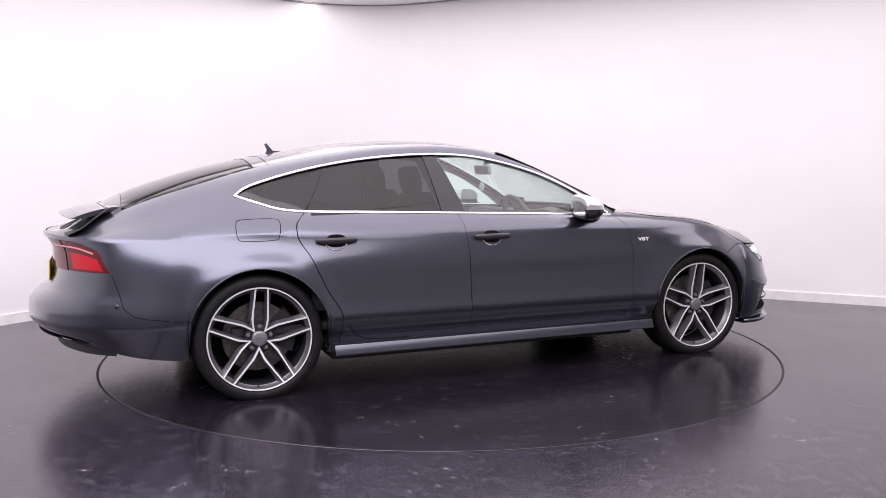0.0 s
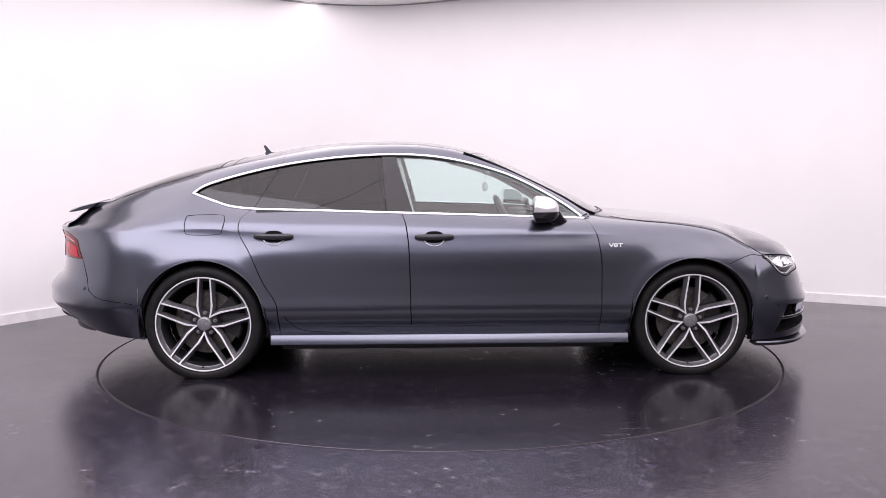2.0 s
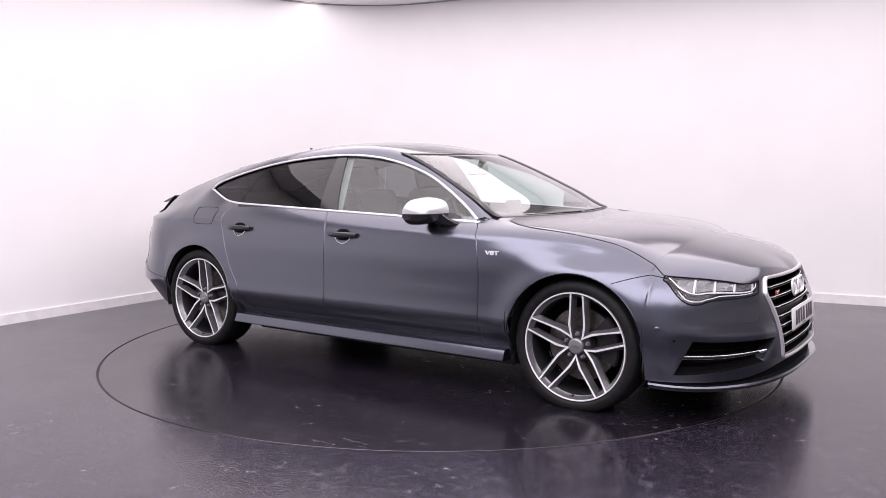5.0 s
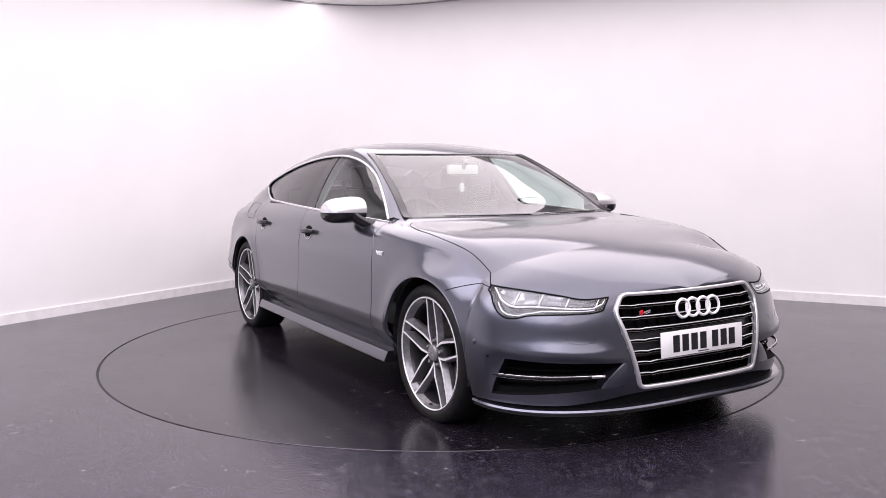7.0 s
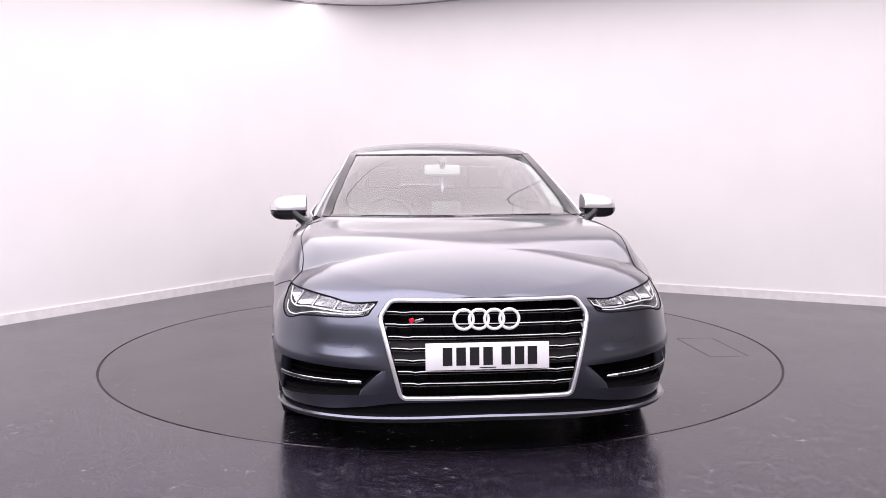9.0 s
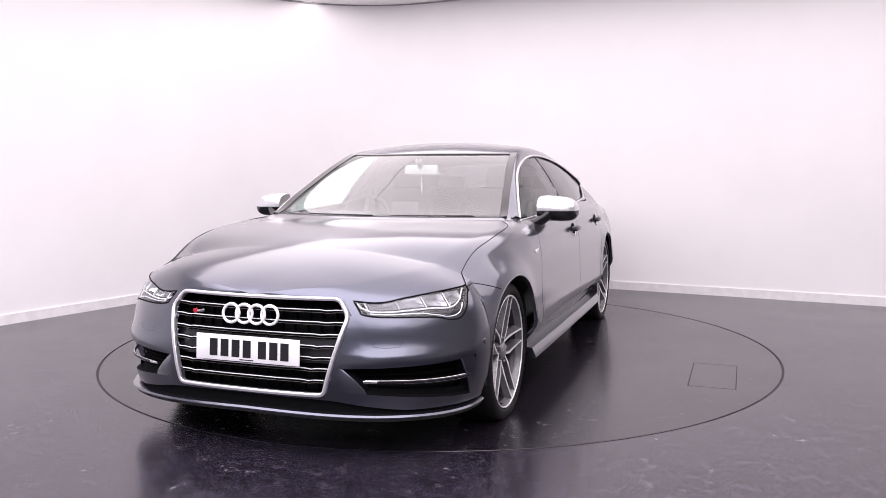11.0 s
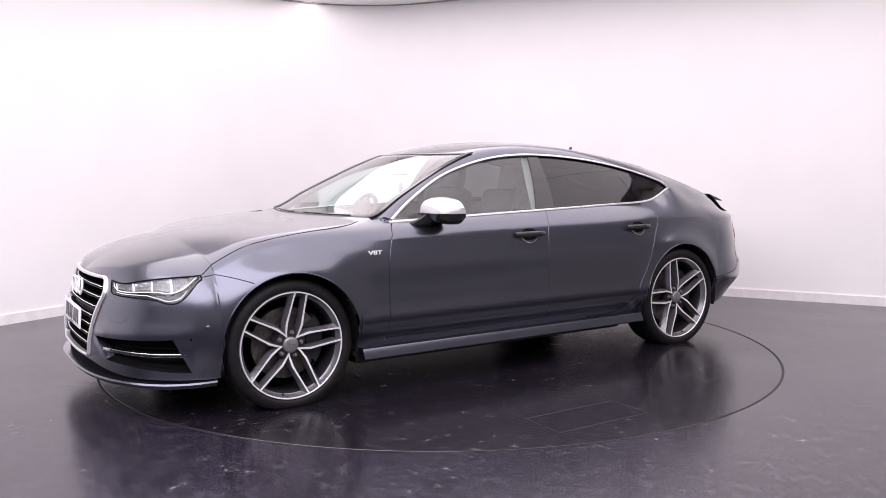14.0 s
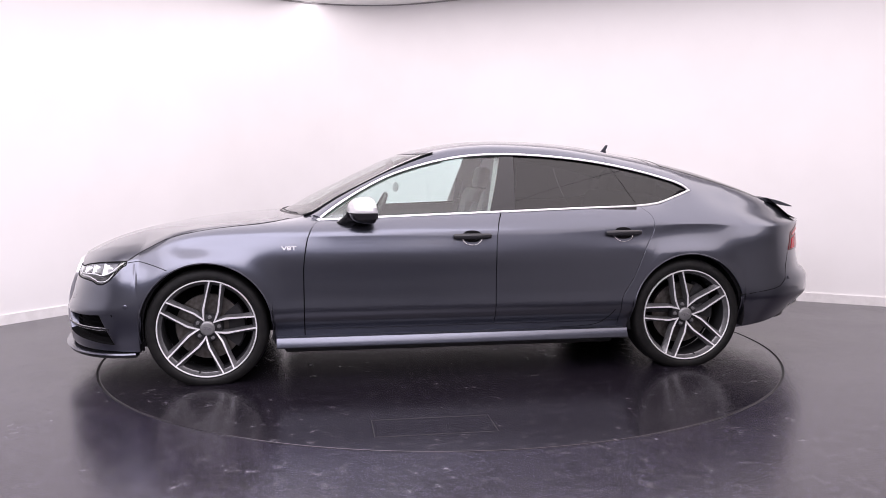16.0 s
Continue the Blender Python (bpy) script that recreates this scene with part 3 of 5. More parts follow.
def skin_normals():
    """One shared set of outward normals, so that light runs on across the shut lines."""
    sums = {}
    grids = []
    for G in (LOW, UPP):
        n, m = len(G), len(G[0])
        N = [[Vector() for _ in range(m)] for _ in range(n)]
        for i in range(n):
            for j in range(m):
                a = G[min(i + 1, n - 1)][j] - G[max(i - 1, 0)][j]
                b = G[i][min(j + 1, m - 1)] - G[i][max(j - 1, 0)]
                v = a.cross(b)
                if v.length < 1e-9:
                    continue
                v.normalize()
                p = G[i][j]
                if v.dot(p - Vector((p.x * .8, 0, .45))) < 0:
                    v = -v
                if abs(p.y) < 1e-4:
                    v.y = 0
                N[i][j] = v
        grids.append(N)
    n, ml, mu = len(LOW), len(LOW[0]), len(UPP[0])
    for _ in range(9):
        L, U = grids
        L2, U2 = [r[:] for r in L], [r[:] for r in U]
        for i in range(1, n - 1):
            one = not (ST[i][0] == "x" and has_window(ST[i][1]))
            for j in range(R_TOP + 1, ml - 1):
                L2[i][j] = (L[i - 1][j] + L[i + 1][j] + L[i][j - 1] + L[i][j + 1] + L[i][j]).normalized()
            if one:
                L2[i][-1] = U2[i][0] = (L[i - 1][-1] + L[i + 1][-1] + L[i][-2] + U[i][1] + L[i][-1]).normalized()
            for j in range(1, mu - 1):
                U2[i][j] = (U[i - 1][j] + U[i + 1][j] + U[i][j - 1] + U[i][j + 1] + U[i][j]).normalized()
            v = U[i - 1][-1] + U[i + 1][-1] + U[i][-2] * 2 + U[i][-1]
            U2[i][-1] = Vector((v.x, 0, v.z)).normalized()
        grids = [L2, U2]
    for G, N in zip((LOW, UPP), grids):
        for i in range(n):
            for j in range(len(G[0])):
                if N[i][j].length > .5:
                    p = G[i][j]
                    key = (round(p.x, 3), round(p.y, 3), round(p.z, 3))
                    sums[key] = sums.get(key, Vector()) + N[i][j]
    tree = kdtree.KDTree(len(sums))
    out = []
    for k, (p, v) in enumerate(sums.items()):
        tree.insert(p, k)
        out.append(v.normalized())
    tree.balance()
    return tree, out


SKIN, SKIN_N = skin_normals()


def even_light(ob):
    me = ob.data
    ns = []
    for v in me.vertices:
        s = -1 if v.co.y < 0 else 1
        _, k, d = SKIN.find((v.co.x, v.co.y * s, v.co.z))
        n = Vector((SKIN_N[k].x, SKIN_N[k].y * s, SKIN_N[k].z))
        ns.append(n if d < .006 else v.normal.copy())
    me.normals_split_custom_set_from_vertices(ns)


def even_all(car):
    for ob in car.children:
        if ob.name.split(".")[0] in ("front_door", "rear_door", "front_wing", "rear_quarter_panel", "front_bumper", "rear_bumper", "bonnet", "roof",
                                     "roof_rail", "tailgate", "windscreen", "rear_window", "rocker_panel"):
            even_light(ob)


def col(kind, v):
    """Index of the station nearest to a value."""
    return min(range(len(ST)), key=lambda i: abs(ST[i][1] - v) if ST[i][0] == kind else 1e9)


def cut(G, i0, i1, j0, j1):
    return [[p.copy() for p in row[j0:j1 + 1]] for row in G[i0:i1 + 1]]


def both_halves(P):
    """A grid that ends on the centre line, carried on to the other side."""
    return [row + [Vector((p.x, -p.y, p.z)) for p in row[-2::-1]] for row in P]


def glass_grid(i0, i1, n, inset=0.012, rows=8):
    """Side glass between two of the pillar lines."""
    xb = [-1.55, -1.173, -.37, -.213, .82]
    xt = [-1.55, -1.026, -.41, -.326, .82]
    out = []
    for k in range(n + 1):
        f = k / n
        b = xb[i0] + (xb[i1] - xb[i0]) * f
        t = xt[i0] + (xt[i1] - xt[i0]) * f
        row = []
        for q in range(rows + 1):
            v = q / rows
            x = b + (t - b) * v
            zb, zu = z_belt(x), z_up(x)
            z = zb + (zu - zb) * v
            y = y_belt(x) + (y_up(x) - y_belt(x)) * v + 0.018 * 4 * v * (1 - v) * min(1, (zu - zb) / .3) - inset
            row.append(Vector((x, y, z)))
        out.append(row)
    return out


def in_grille(y, z, grow=0.0):
    y = abs(y)
    if not .278 - grow < z < .69 + grow:
        return False
    if z > .618:
        w = .45 + (.40 - .45) * (z - .618) / (.69 - .618)
    else:
        w = .45 + (.362 - .45) * (.618 - z) / (.618 - .282)
    return y < w + grow


def car_body(car):
    two = []

    def pair(name, bm, mat, label=""):
        a = part(name, bm, mat, car, label)
        b = part(name, mirror_mesh(a.data), mat, car, label)
        two.append((a, b))
        return a, b
    iN, iF, iB, iR = col("x", XF), col("x", DOOR_F), col("x", DOOR_B), col("x", DOOR_R)
    iT = col("x", XR)
    top = R_TOP + 5
    last = len(ST) - 1
    i8, i14, i61, i65 = col("n", 8), col("n", 14), col("n", 61), col("n", 70)
    # flanks
    pair("front_door", panel([cut(LOW, iB, iF, R_INTAKE_LO, top)], sides="abc"), PAINT)
    pair("rear_door", panel([cut(LOW, iR, iB, R_INTAKE_LO, top)], sides="abc"), PAINT)
    pair("rocker_panel", panel([cut(LOW, iR, iF, 0, R_INTAKE_LO)], sides="abd"), PAINT)
    iW = iF
    pair("front_wing", panel([cut(LOW, iF, iN, 0, top), cut(UPP, iW, iN, 0, NC)], sides="a"), PAINT)
    i_tail = col("t", 20)
    iQ0, iQ1 = col("x", -1.42), col("t", 23)
    pair("rear_quarter_panel", panel([cut(LOW, i_tail, iR, 0, top), cut(UPP, i_tail, iR, 0, NC)], sides="b"), PAINT)
    # nose: bumper skin below the lamps, with holes for grille and intakes

    def holes(i, j):
        i += iN
        if i8 <= i < i61 and R_LAMP <= j < R_TOP:
            return True
        if i14 <= i < i65 and R_INTAKE_LO <= j < R_INTAKE_HI:
            return True
        c = (LOW[i][j] + LOW[i + 1][j + 1]) / 2
        return in_grille(c.y, c.z, .0)
    nose = both_halves_nose(cut(LOW, iN, last, 0, R_TOP))
    n = last - iN

    def nose_holes(i, j):
        return holes(i if i < n else 2 * n - 1 - i, j)
    part("front_bumper", panel([nose], gap=0, skip=nose_holes), PAINT, car)
    # tail
    tail = both_halves_nose(cut(LOW, 0, i_tail, 0, R_TOP)[::-1])
    part("rear_bumper", panel([tail], gap=0), PAINT, car)
    lamp_top = crv((30, .80), (38, .823), (51, .864), (60, .868), (90, .87))

    def on_lamp(deg, v, d):
        """A point of the tail lamp's face: degrees round the tail at its foot, height from 0 to 1."""
        deg = deg + (6 * v * (75 - deg) / 43)
        z = .709 + (lamp_top(deg) - .709) * v
        p = body_point(("t", deg), z)
        return p + Vector((-math.sin(radians(deg)), math.cos(radians(deg)), 0)) * d
    for sg in (1, -1):
        def add(name, bm, mat, parent, label=""):
            me = from_bm(bm, name)
            return part(name, me if sg > 0 else mirror_mesh(me), mat, parent, label)
        P = [[on_lamp(75 - 43 * q / 24, v / 8, .0035) for v in range(9)] for q in range(25)]
        lamp = add("tail_lamp", panel([P], gap=0.001, depth=0.012), RED, car, "dark red tail lamp with a brighter red block")
        bm = bmesh.new()
        sweep(bm, [on_lamp(70 - 34 * q / 20, .80, .006) for q in range(21)], slab(0.005, 0.008), (0, 0, 1))
        add("light_bar", bm, RED_PALE, lamp, "pale light bar")
        P = [[on_lamp(53 - 18 * q / 12, .10 + .52 * v / 5, .0065) for v in range(6)] for q in range(13)]
        add("lamp_block", panel([P], gap=0.0, depth=0.003), RED_BRIGHT, lamp, "bright red lamp block")
        bm = bmesh.new()
        sweep(bm, [on_lamp(57.5, v / 8, .0045) for v in range(9)], slab(.005, .004), [Vector((-1, .8, 0))] * 9)
        add("lamp_split", bm, LINER, lamp, "dark joint between the lamp's two halves")
    # bonnet with its rounded nose
    ends = [LOW[i][R_TOP:top] + UPP[i][:NC + 1] for i in range(iN, last + 1)]
    other = [[Vector((p.x, -p.y, p.z)) for p in r] for r in ends]
    part("bonnet", panel([both_halves(cut(UPP, iW, last, NC, NC + ND)), ends, other], gap=0.003, sides="a"), PAINT, car)
    # roof, rails, screens
    iS0, iS1 = col("x", .1), iW
    pair("roof_rail", panel([cut(UPP, iR, iW, 0, NC)], gap=0.0), PAINT)
    part("roof", panel([both_halves(cut(UPP, iQ0, iS0, NC, NC + ND))], gap=0.004), PAINT, car)
    part("windscreen", panel([both_halves(cut(UPP, iS0, iS1, NC, NC + ND))], gap=0.008, depth=0.005), SCREEN, car, "clear raked windscreen")
    part("rear_window", panel([both_halves(cut(UPP, iQ1, iQ0, NC, NC + ND))], gap=0.006, depth=0.005), TINT, car, "dark tinted sloping rear window")
    deck = [LOW[i][R_TOP:top] + UPP[i][:NC + 1] for i in range(0, i_tail + 1)]
    other = [[Vector((p.x, -p.y, p.z)) for p in r] for r in deck]
    part("tailgate", panel([both_halves(cut(UPP, 0, iQ1, NC, NC + ND)), deck, other], gap=0.0), PAINT, car)
    # dark inner shell behind the shut lines
    bm = bmesh.new()
    for sg in (1, -1):
        for G, i0, i1, j0, j1 in ((LOW, 0, last, 0, top), (UPP, iW, last, 0, NC + ND)):
            P = []
            for i in range(i0, i1 + 1):
                row = []
                for j in range(j0, j1 + 1):
                    p = G[i][j]
                    q = Vector((p.x * 0.988, p.y - 0.022 if p.y > .03 else p.y, p.z - (0.02 if G is UPP else 0)))
                    row.append(Vector((q.x, q.y * sg, q.z)))
                P.append(row)

            def skip(i, j, G=G, P=P, i0=i0):
                k = i + i0
                c = (P[i][j] + P[i + 1][j + 1]) / 2
                return G is LOW and (k >= iN and (in_grille(c.y, c.z, .02) or j >= R_LAMP - 1 or (R_INTAKE_LO - 1 <= j <= R_INTAKE_HI)))
            add_grid(bm, P, skip)
    part("inner_shell", bm, LINER, car, "dark inner body behind the shut lines")
    return pair


def both_halves_nose(P):
    """A grid whose last station lies on the centre line, carried on round to the other side."""
    return P + [[Vector((p.x, -p.y, p.z)) for p in row] for row in P[-2::-1]]


def side_windows(pair):
    a, b = pair("front_side_window", panel([glass_grid(3, 4, 30)], gap=0.0, depth=0.004), CLEAR, "clear front door glass")
    pair("rear_side_window", panel([glass_grid(1, 2, 24)], gap=0.002, depth=0.004), TINT, "dark privacy glass in the rear door")
    pair("quarter_window", panel([glass_grid(0, 1, 12)], gap=0.002, depth=0.004), TINT, "dark privacy glass in the rear pillar")
    P = glass_grid(2, 3, 4, inset=0.008)
    pair("door_pillar", panel([P], gap=0.001, depth=0.01), BLACK, "gloss black pillar trim")
    # chrome surround
    xs = [-1.55 + 2.37 * (0.5 - 0.5 * math.cos(math.pi * k / 70)) for k in range(71)]
    lo = [Vector((x, y_belt(x) + .003, z_belt(x))) for x in xs]
    hi = [Vector((x, y_up(x) + .003, z_up(x))) for x in xs]
    loop = lo + hi[-2:0:-1]
    # even out the loop and round its corners
    for _ in range(2):
        loop = [(loop[k - 1] + loop[k] * 2 + loop[(k + 1) % len(loop)]) / 4 for k in range(len(loop))]
    bm = bmesh.new()
    sweep(bm, loop, slab(0.0135, 0.011), [Vector((0, 1, .25))] * len(loop), closed=True)
    pair("window_trim", bm, SATIN, "satin aluminium window surround")


# ---------------------------------------------------------------- wheels
def build_wheel():
    """A wheel about the y axis whose outer face looks along +y."""
    w = new("wheel")
    tagged(w, "twenty-one inch alloy wheel with five twin spokes and machined faces")
    bm = bmesh.new()
    R = WHEEL_R
    prof = [(.272, -.225), (.30, -.236), (.325, -.232), (R - .006, -.212), (R, -.18), (R, -.055), (R - .003, -.028),
            (R - .009, -.010), (R - .016, .000), (.318, .006), (.306, .0075), (.296, .005), (.2885, .0), (.2842, -.012)]
    lathe(bm, prof, 96)
    tyre = part("tyre", bm, RUBBER, w, "black low-profile tyre")
    bm = bmesh.new()
    for k in range(64):
        a = 2 * math.pi * k / 64
        for yy, tw in ((-.085, .35), (-.165, -.35)):
            m = Matrix.Rotation(-a, 4, "Y") @ Matrix.Translation((0, yy, R - .0022)) @ Matrix.Rotation(tw, 4, "Z")
            r = bmesh.ops.create_cube(bm, size=1.0)
            bmesh.ops.scale(bm, vec=(.013, .06, .005), verts=r["verts"])
            bmesh.ops.transform(bm, matrix=m, verts=r["verts"])
    tagged(part("tread", bm, RUBBER, tyre), kind="stuff")
    bm = bmesh.new()
    lathe(bm, [(.284, -.014), (.2845, -.005), (.2825, .0005), (.278, .0005), (.2755, -.004)], 96)
    part("rim_lip", bm, RIM_FACE, w, "machined bright rim edge")
    bm = bmesh.new()
    lathe(bm, [(.2756, -.004), (.270, -.014), (.262, -.034), (.259, -.036)], 96)
    part("rim_flange", bm, SPOKE, w, "silver-grey sloping inside of the rim")
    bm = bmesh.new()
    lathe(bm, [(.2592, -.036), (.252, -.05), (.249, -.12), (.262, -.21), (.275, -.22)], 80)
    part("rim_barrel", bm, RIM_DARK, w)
    # five pairs of kinked spokes: (along, aside, face height, half width, outer flank, inner flank)
    SPOKES = [(.036, .0275, -.036, .0045, .010, .005), (.060, .0345, -.033, .0055, .014, .006), (.103, .0415, -.026, .0068, .016, .008),
              (.112, .0420, -.025, .0066, .016, .008), (.15, .0400, -.021, .0056, .017, .008), (.20, .0372, -.015, .0050, .020, .009),
              (.245, .0347, -.009, .0050, .026, .010), (.274, .0330, -.004, .0056, .032, .010)]
    for k in range(5):
        ax = radians(90 + 72 * k)
        d, e = Vector((math.cos(ax), math.sin(ax))), Vector((-math.sin(ax), math.cos(ax)))
        for sg in (1, -1):
            body, face = [], []
            for al, la, h, hw, fo, fi in SPOKES:
                c = d * al + e * (sg * la)
                hw, fo = hw * .85, fo * .72
                o = e * sg
                body.append([(c - o * (hw + .0008), h - .0022), (c + o * (hw + .0008), h - .0022), (c + o * (hw + fo), h - .030), (c + o * (hw + fo * .8), h - .052), (c - o * (hw + fi), h - .052)])
                face.append([(c - o * hw, h), (c + o * hw, h), (c + o * hw, h - .003), (c - o * hw, h - .003)])
            sp = None
            for nm, rings, mat, lab in (("spoke", body, SPOKE, ""), ("machined_face", face, RIM_FACE, "bright machined spoke face")):
                bm = bmesh.new()
                V = [[bm.verts.new((p.x, y, p.y)) for p, y in r] for r in rings]
                m = len(V[0])
                for q in range(len(V) - 1):
                    for j in range(m):
                        bm.faces.new((V[q][j], V[q][(j + 1) % m], V[q + 1][(j + 1) % m], V[q + 1][j]))
                bm.faces.new(V[0][::-1])
                bm.faces.new(V[-1])
                ob = part(nm, bm, mat, sp or w, lab, smooth=False)
                sp = sp or ob
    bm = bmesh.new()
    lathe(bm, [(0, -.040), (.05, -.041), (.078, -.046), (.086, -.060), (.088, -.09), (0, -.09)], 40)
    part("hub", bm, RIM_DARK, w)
    bm = bmesh.new()
    lathe(bm, [(0, -.020), (.030, -.0205), (.038, -.023), (.042, -.028), (.042, -.042)], 32)
    cap = part("centre_cap", bm, CAP, w, "grey centre cap")
    bm = bmesh.new()
    for q in range(4):
        t = bmesh.new()
        lathe(t, [(.0055, 0), (.0076, 0), (.0076, .0012), (.0055, .0012), (.0055, 0)], 18)
        bmesh.ops.translate(t, vec=(-.0150 + .010 * q, -.0206, 0), verts=t.verts)
        me = bpy.data.meshes.new("ring")
        t.to_mesh(me)
        t.free()
        bm.from_mesh(me)
    part("cap_emblem", bm, CHROME, cap, "small chrome emblem of plain rings")
    for k in range(5):
        a = radians(90 + 72 * k)
        bm = bmesh.new()
        lathe(bm, [(0, -.026), (.007, -.026), (.0085, -.028), (.0085, -.042), (.013, -.042), (.013, -.05)], 6)
        bmesh.ops.translate(bm, vec=(.063 * math.cos(a), 0, .063 * math.sin(a)), verts=bm.verts)
        part("wheel_bolt", bm, CAP, w)
    bm = bmesh.new()
    lathe(bm, [(0, .0), (.0045, 0), (.0045, -.012), (.006, -.014)], 10)
    bmesh.ops.transform(bm, matrix=Matrix.Translation((0, -.016, -.262)), verts=bm.verts)
    part("valve", bm, PLASTIC, w, "black tyre valve")
    bm = bmesh.new()
    lathe(bm, [(.07, -.115), (.075, -.105), (.19, -.105), (.192, -.108), (.192, -.132), (.19, -.135), (.08, -.135)], 64)
    part("brake_disc", bm, STEEL, w, "steel brake disc")
    bm = bmesh.new()
    lathe(bm, [(.03, -.21), (.13, -.212), (.262, -.214), (.264, -.218), (.03, -.22)], 48)
    part("dust_shield", bm, LINER, w, "black shield behind the brake disc")
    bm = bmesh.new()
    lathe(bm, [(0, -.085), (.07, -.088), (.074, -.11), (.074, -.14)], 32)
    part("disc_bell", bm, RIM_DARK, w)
    bm = bmesh.new()
    lathe(bm, [(.115, -.095), (.205, -.09), (.215, -.10), (.215, -.15), (.115, -.15), (.115, -.095)], 10, a0=130, a1=205)
    bmesh.ops.holes_fill(bm, edges=bm.edges)
    part("brake_caliper", bm, CALIPER, w)
    return w


HUB_Z = 0.328


def settle(w, m):
    """Flattens the tyre where the car's weight presses it on the deck."""
    back = m.inverted()
    for tyre in [c for c in w.children if c.name.split(".")[0] == "tyre"]:
        for ob in [tyre] + list(tyre.children):
            ob.data = ob.data.copy()
            for v in ob.data.vertices:
                p = m @ v.co
                if p.z < .03:
                    q = Vector((p.x, p.y, max(p.z, .0008 if ob is tyre else .0004)))
                    q.y += math.copysign(.5 * (q.z - p.z), p.y) if v.co.y > -.05 else 0
                    v.co = back @ q


def copy_wheel(src, m, car):
    ob = copy_thing(src, m)
    ob.parent = car
    return ob


def wheel_housings(car):
    for ax in (AXLE, -AXLE):
        for sg in (1, -1):
            bm = bmesh.new()
            lathe(bm, [(ARCH_R + .004, .93), (ARCH_R + .012, .90), (ARCH_R + .02, .62), (.05, .60)], 40, a0=-14, a1=194)
            for v in bm.verts:
                v.co.y *= sg
                v.co.x += ax
                v.co.z += .338
            part("wheel_housing", bm, PLASTIC, car, "black wheel arch liner")
    # underbody and front tray hang extra low, to block light passing beneath the car
    bm = bmesh.new()
    box(bm, (0, 0, .21), (2.06, 1.56, .14), .02)
    part("underbody", bm, PLASTIC, car)
    bm = bmesh.new()
    box(bm, (1.98, 0, .215), (.36, 1.10, .12), .02)
    part("front_undertray", bm, PLASTIC, car)
    bm = bmesh.new()
    box(bm, (-1.98, 0, .31), (.34, 1.1, .09), .02)
    part("rear_undertray", bm, PLASTIC, car)


# ---------------------------------------------------------------- nose: grille, lamps, intakes
def nose_surface(y, z):
    """How far forward the nose reaches at a height and distance from the middle."""
    w = side_y(XF, z)
    c = min(abs(y) / w, 1) ** (1 / nose_p(z))
    return XF + (nose_x(z) - XF) * math.sqrt(max(1 - c * c, 0))


def grille_width(z):
    if z > .618:
        return .45 + (.40 - .45) * (z - .618) / (.688 - .618)
    return .45 + (.364 - .45) * (.618 - z) / (.618 - .284)


def rounded(pts, r, n=5):
    """A closed flat outline with rounded corners."""
    out = []
    m = len(pts)
    for k in range(m):
        p, a, b = Vector(pts[k]), Vector(pts[k - 1]), Vector(pts[(k + 1) % m])
        da, db = (a - p), (b - p)
        ra, rb = min(r, da.length * .45), min(r, db.length * .45)
        s, e = p + da.normalized() * ra, p + db.normalized() * rb
        for q in range(n + 1):
            t = q / n
            out.append(s * (1 - t) ** 2 + p * 2 * t * (1 - t) + e * t * t)
    return out


def fill_line(pts, step=0.03):
    """A closed outline with points added along its long sides."""
    out = []
    for k in range(len(pts)):
        a, b = pts[k], pts[(k + 1) % len(pts)]
        n = max(1, int((b - a).length / step))
        out += [a + (b - a) * q / n for q in range(n)]
    return out


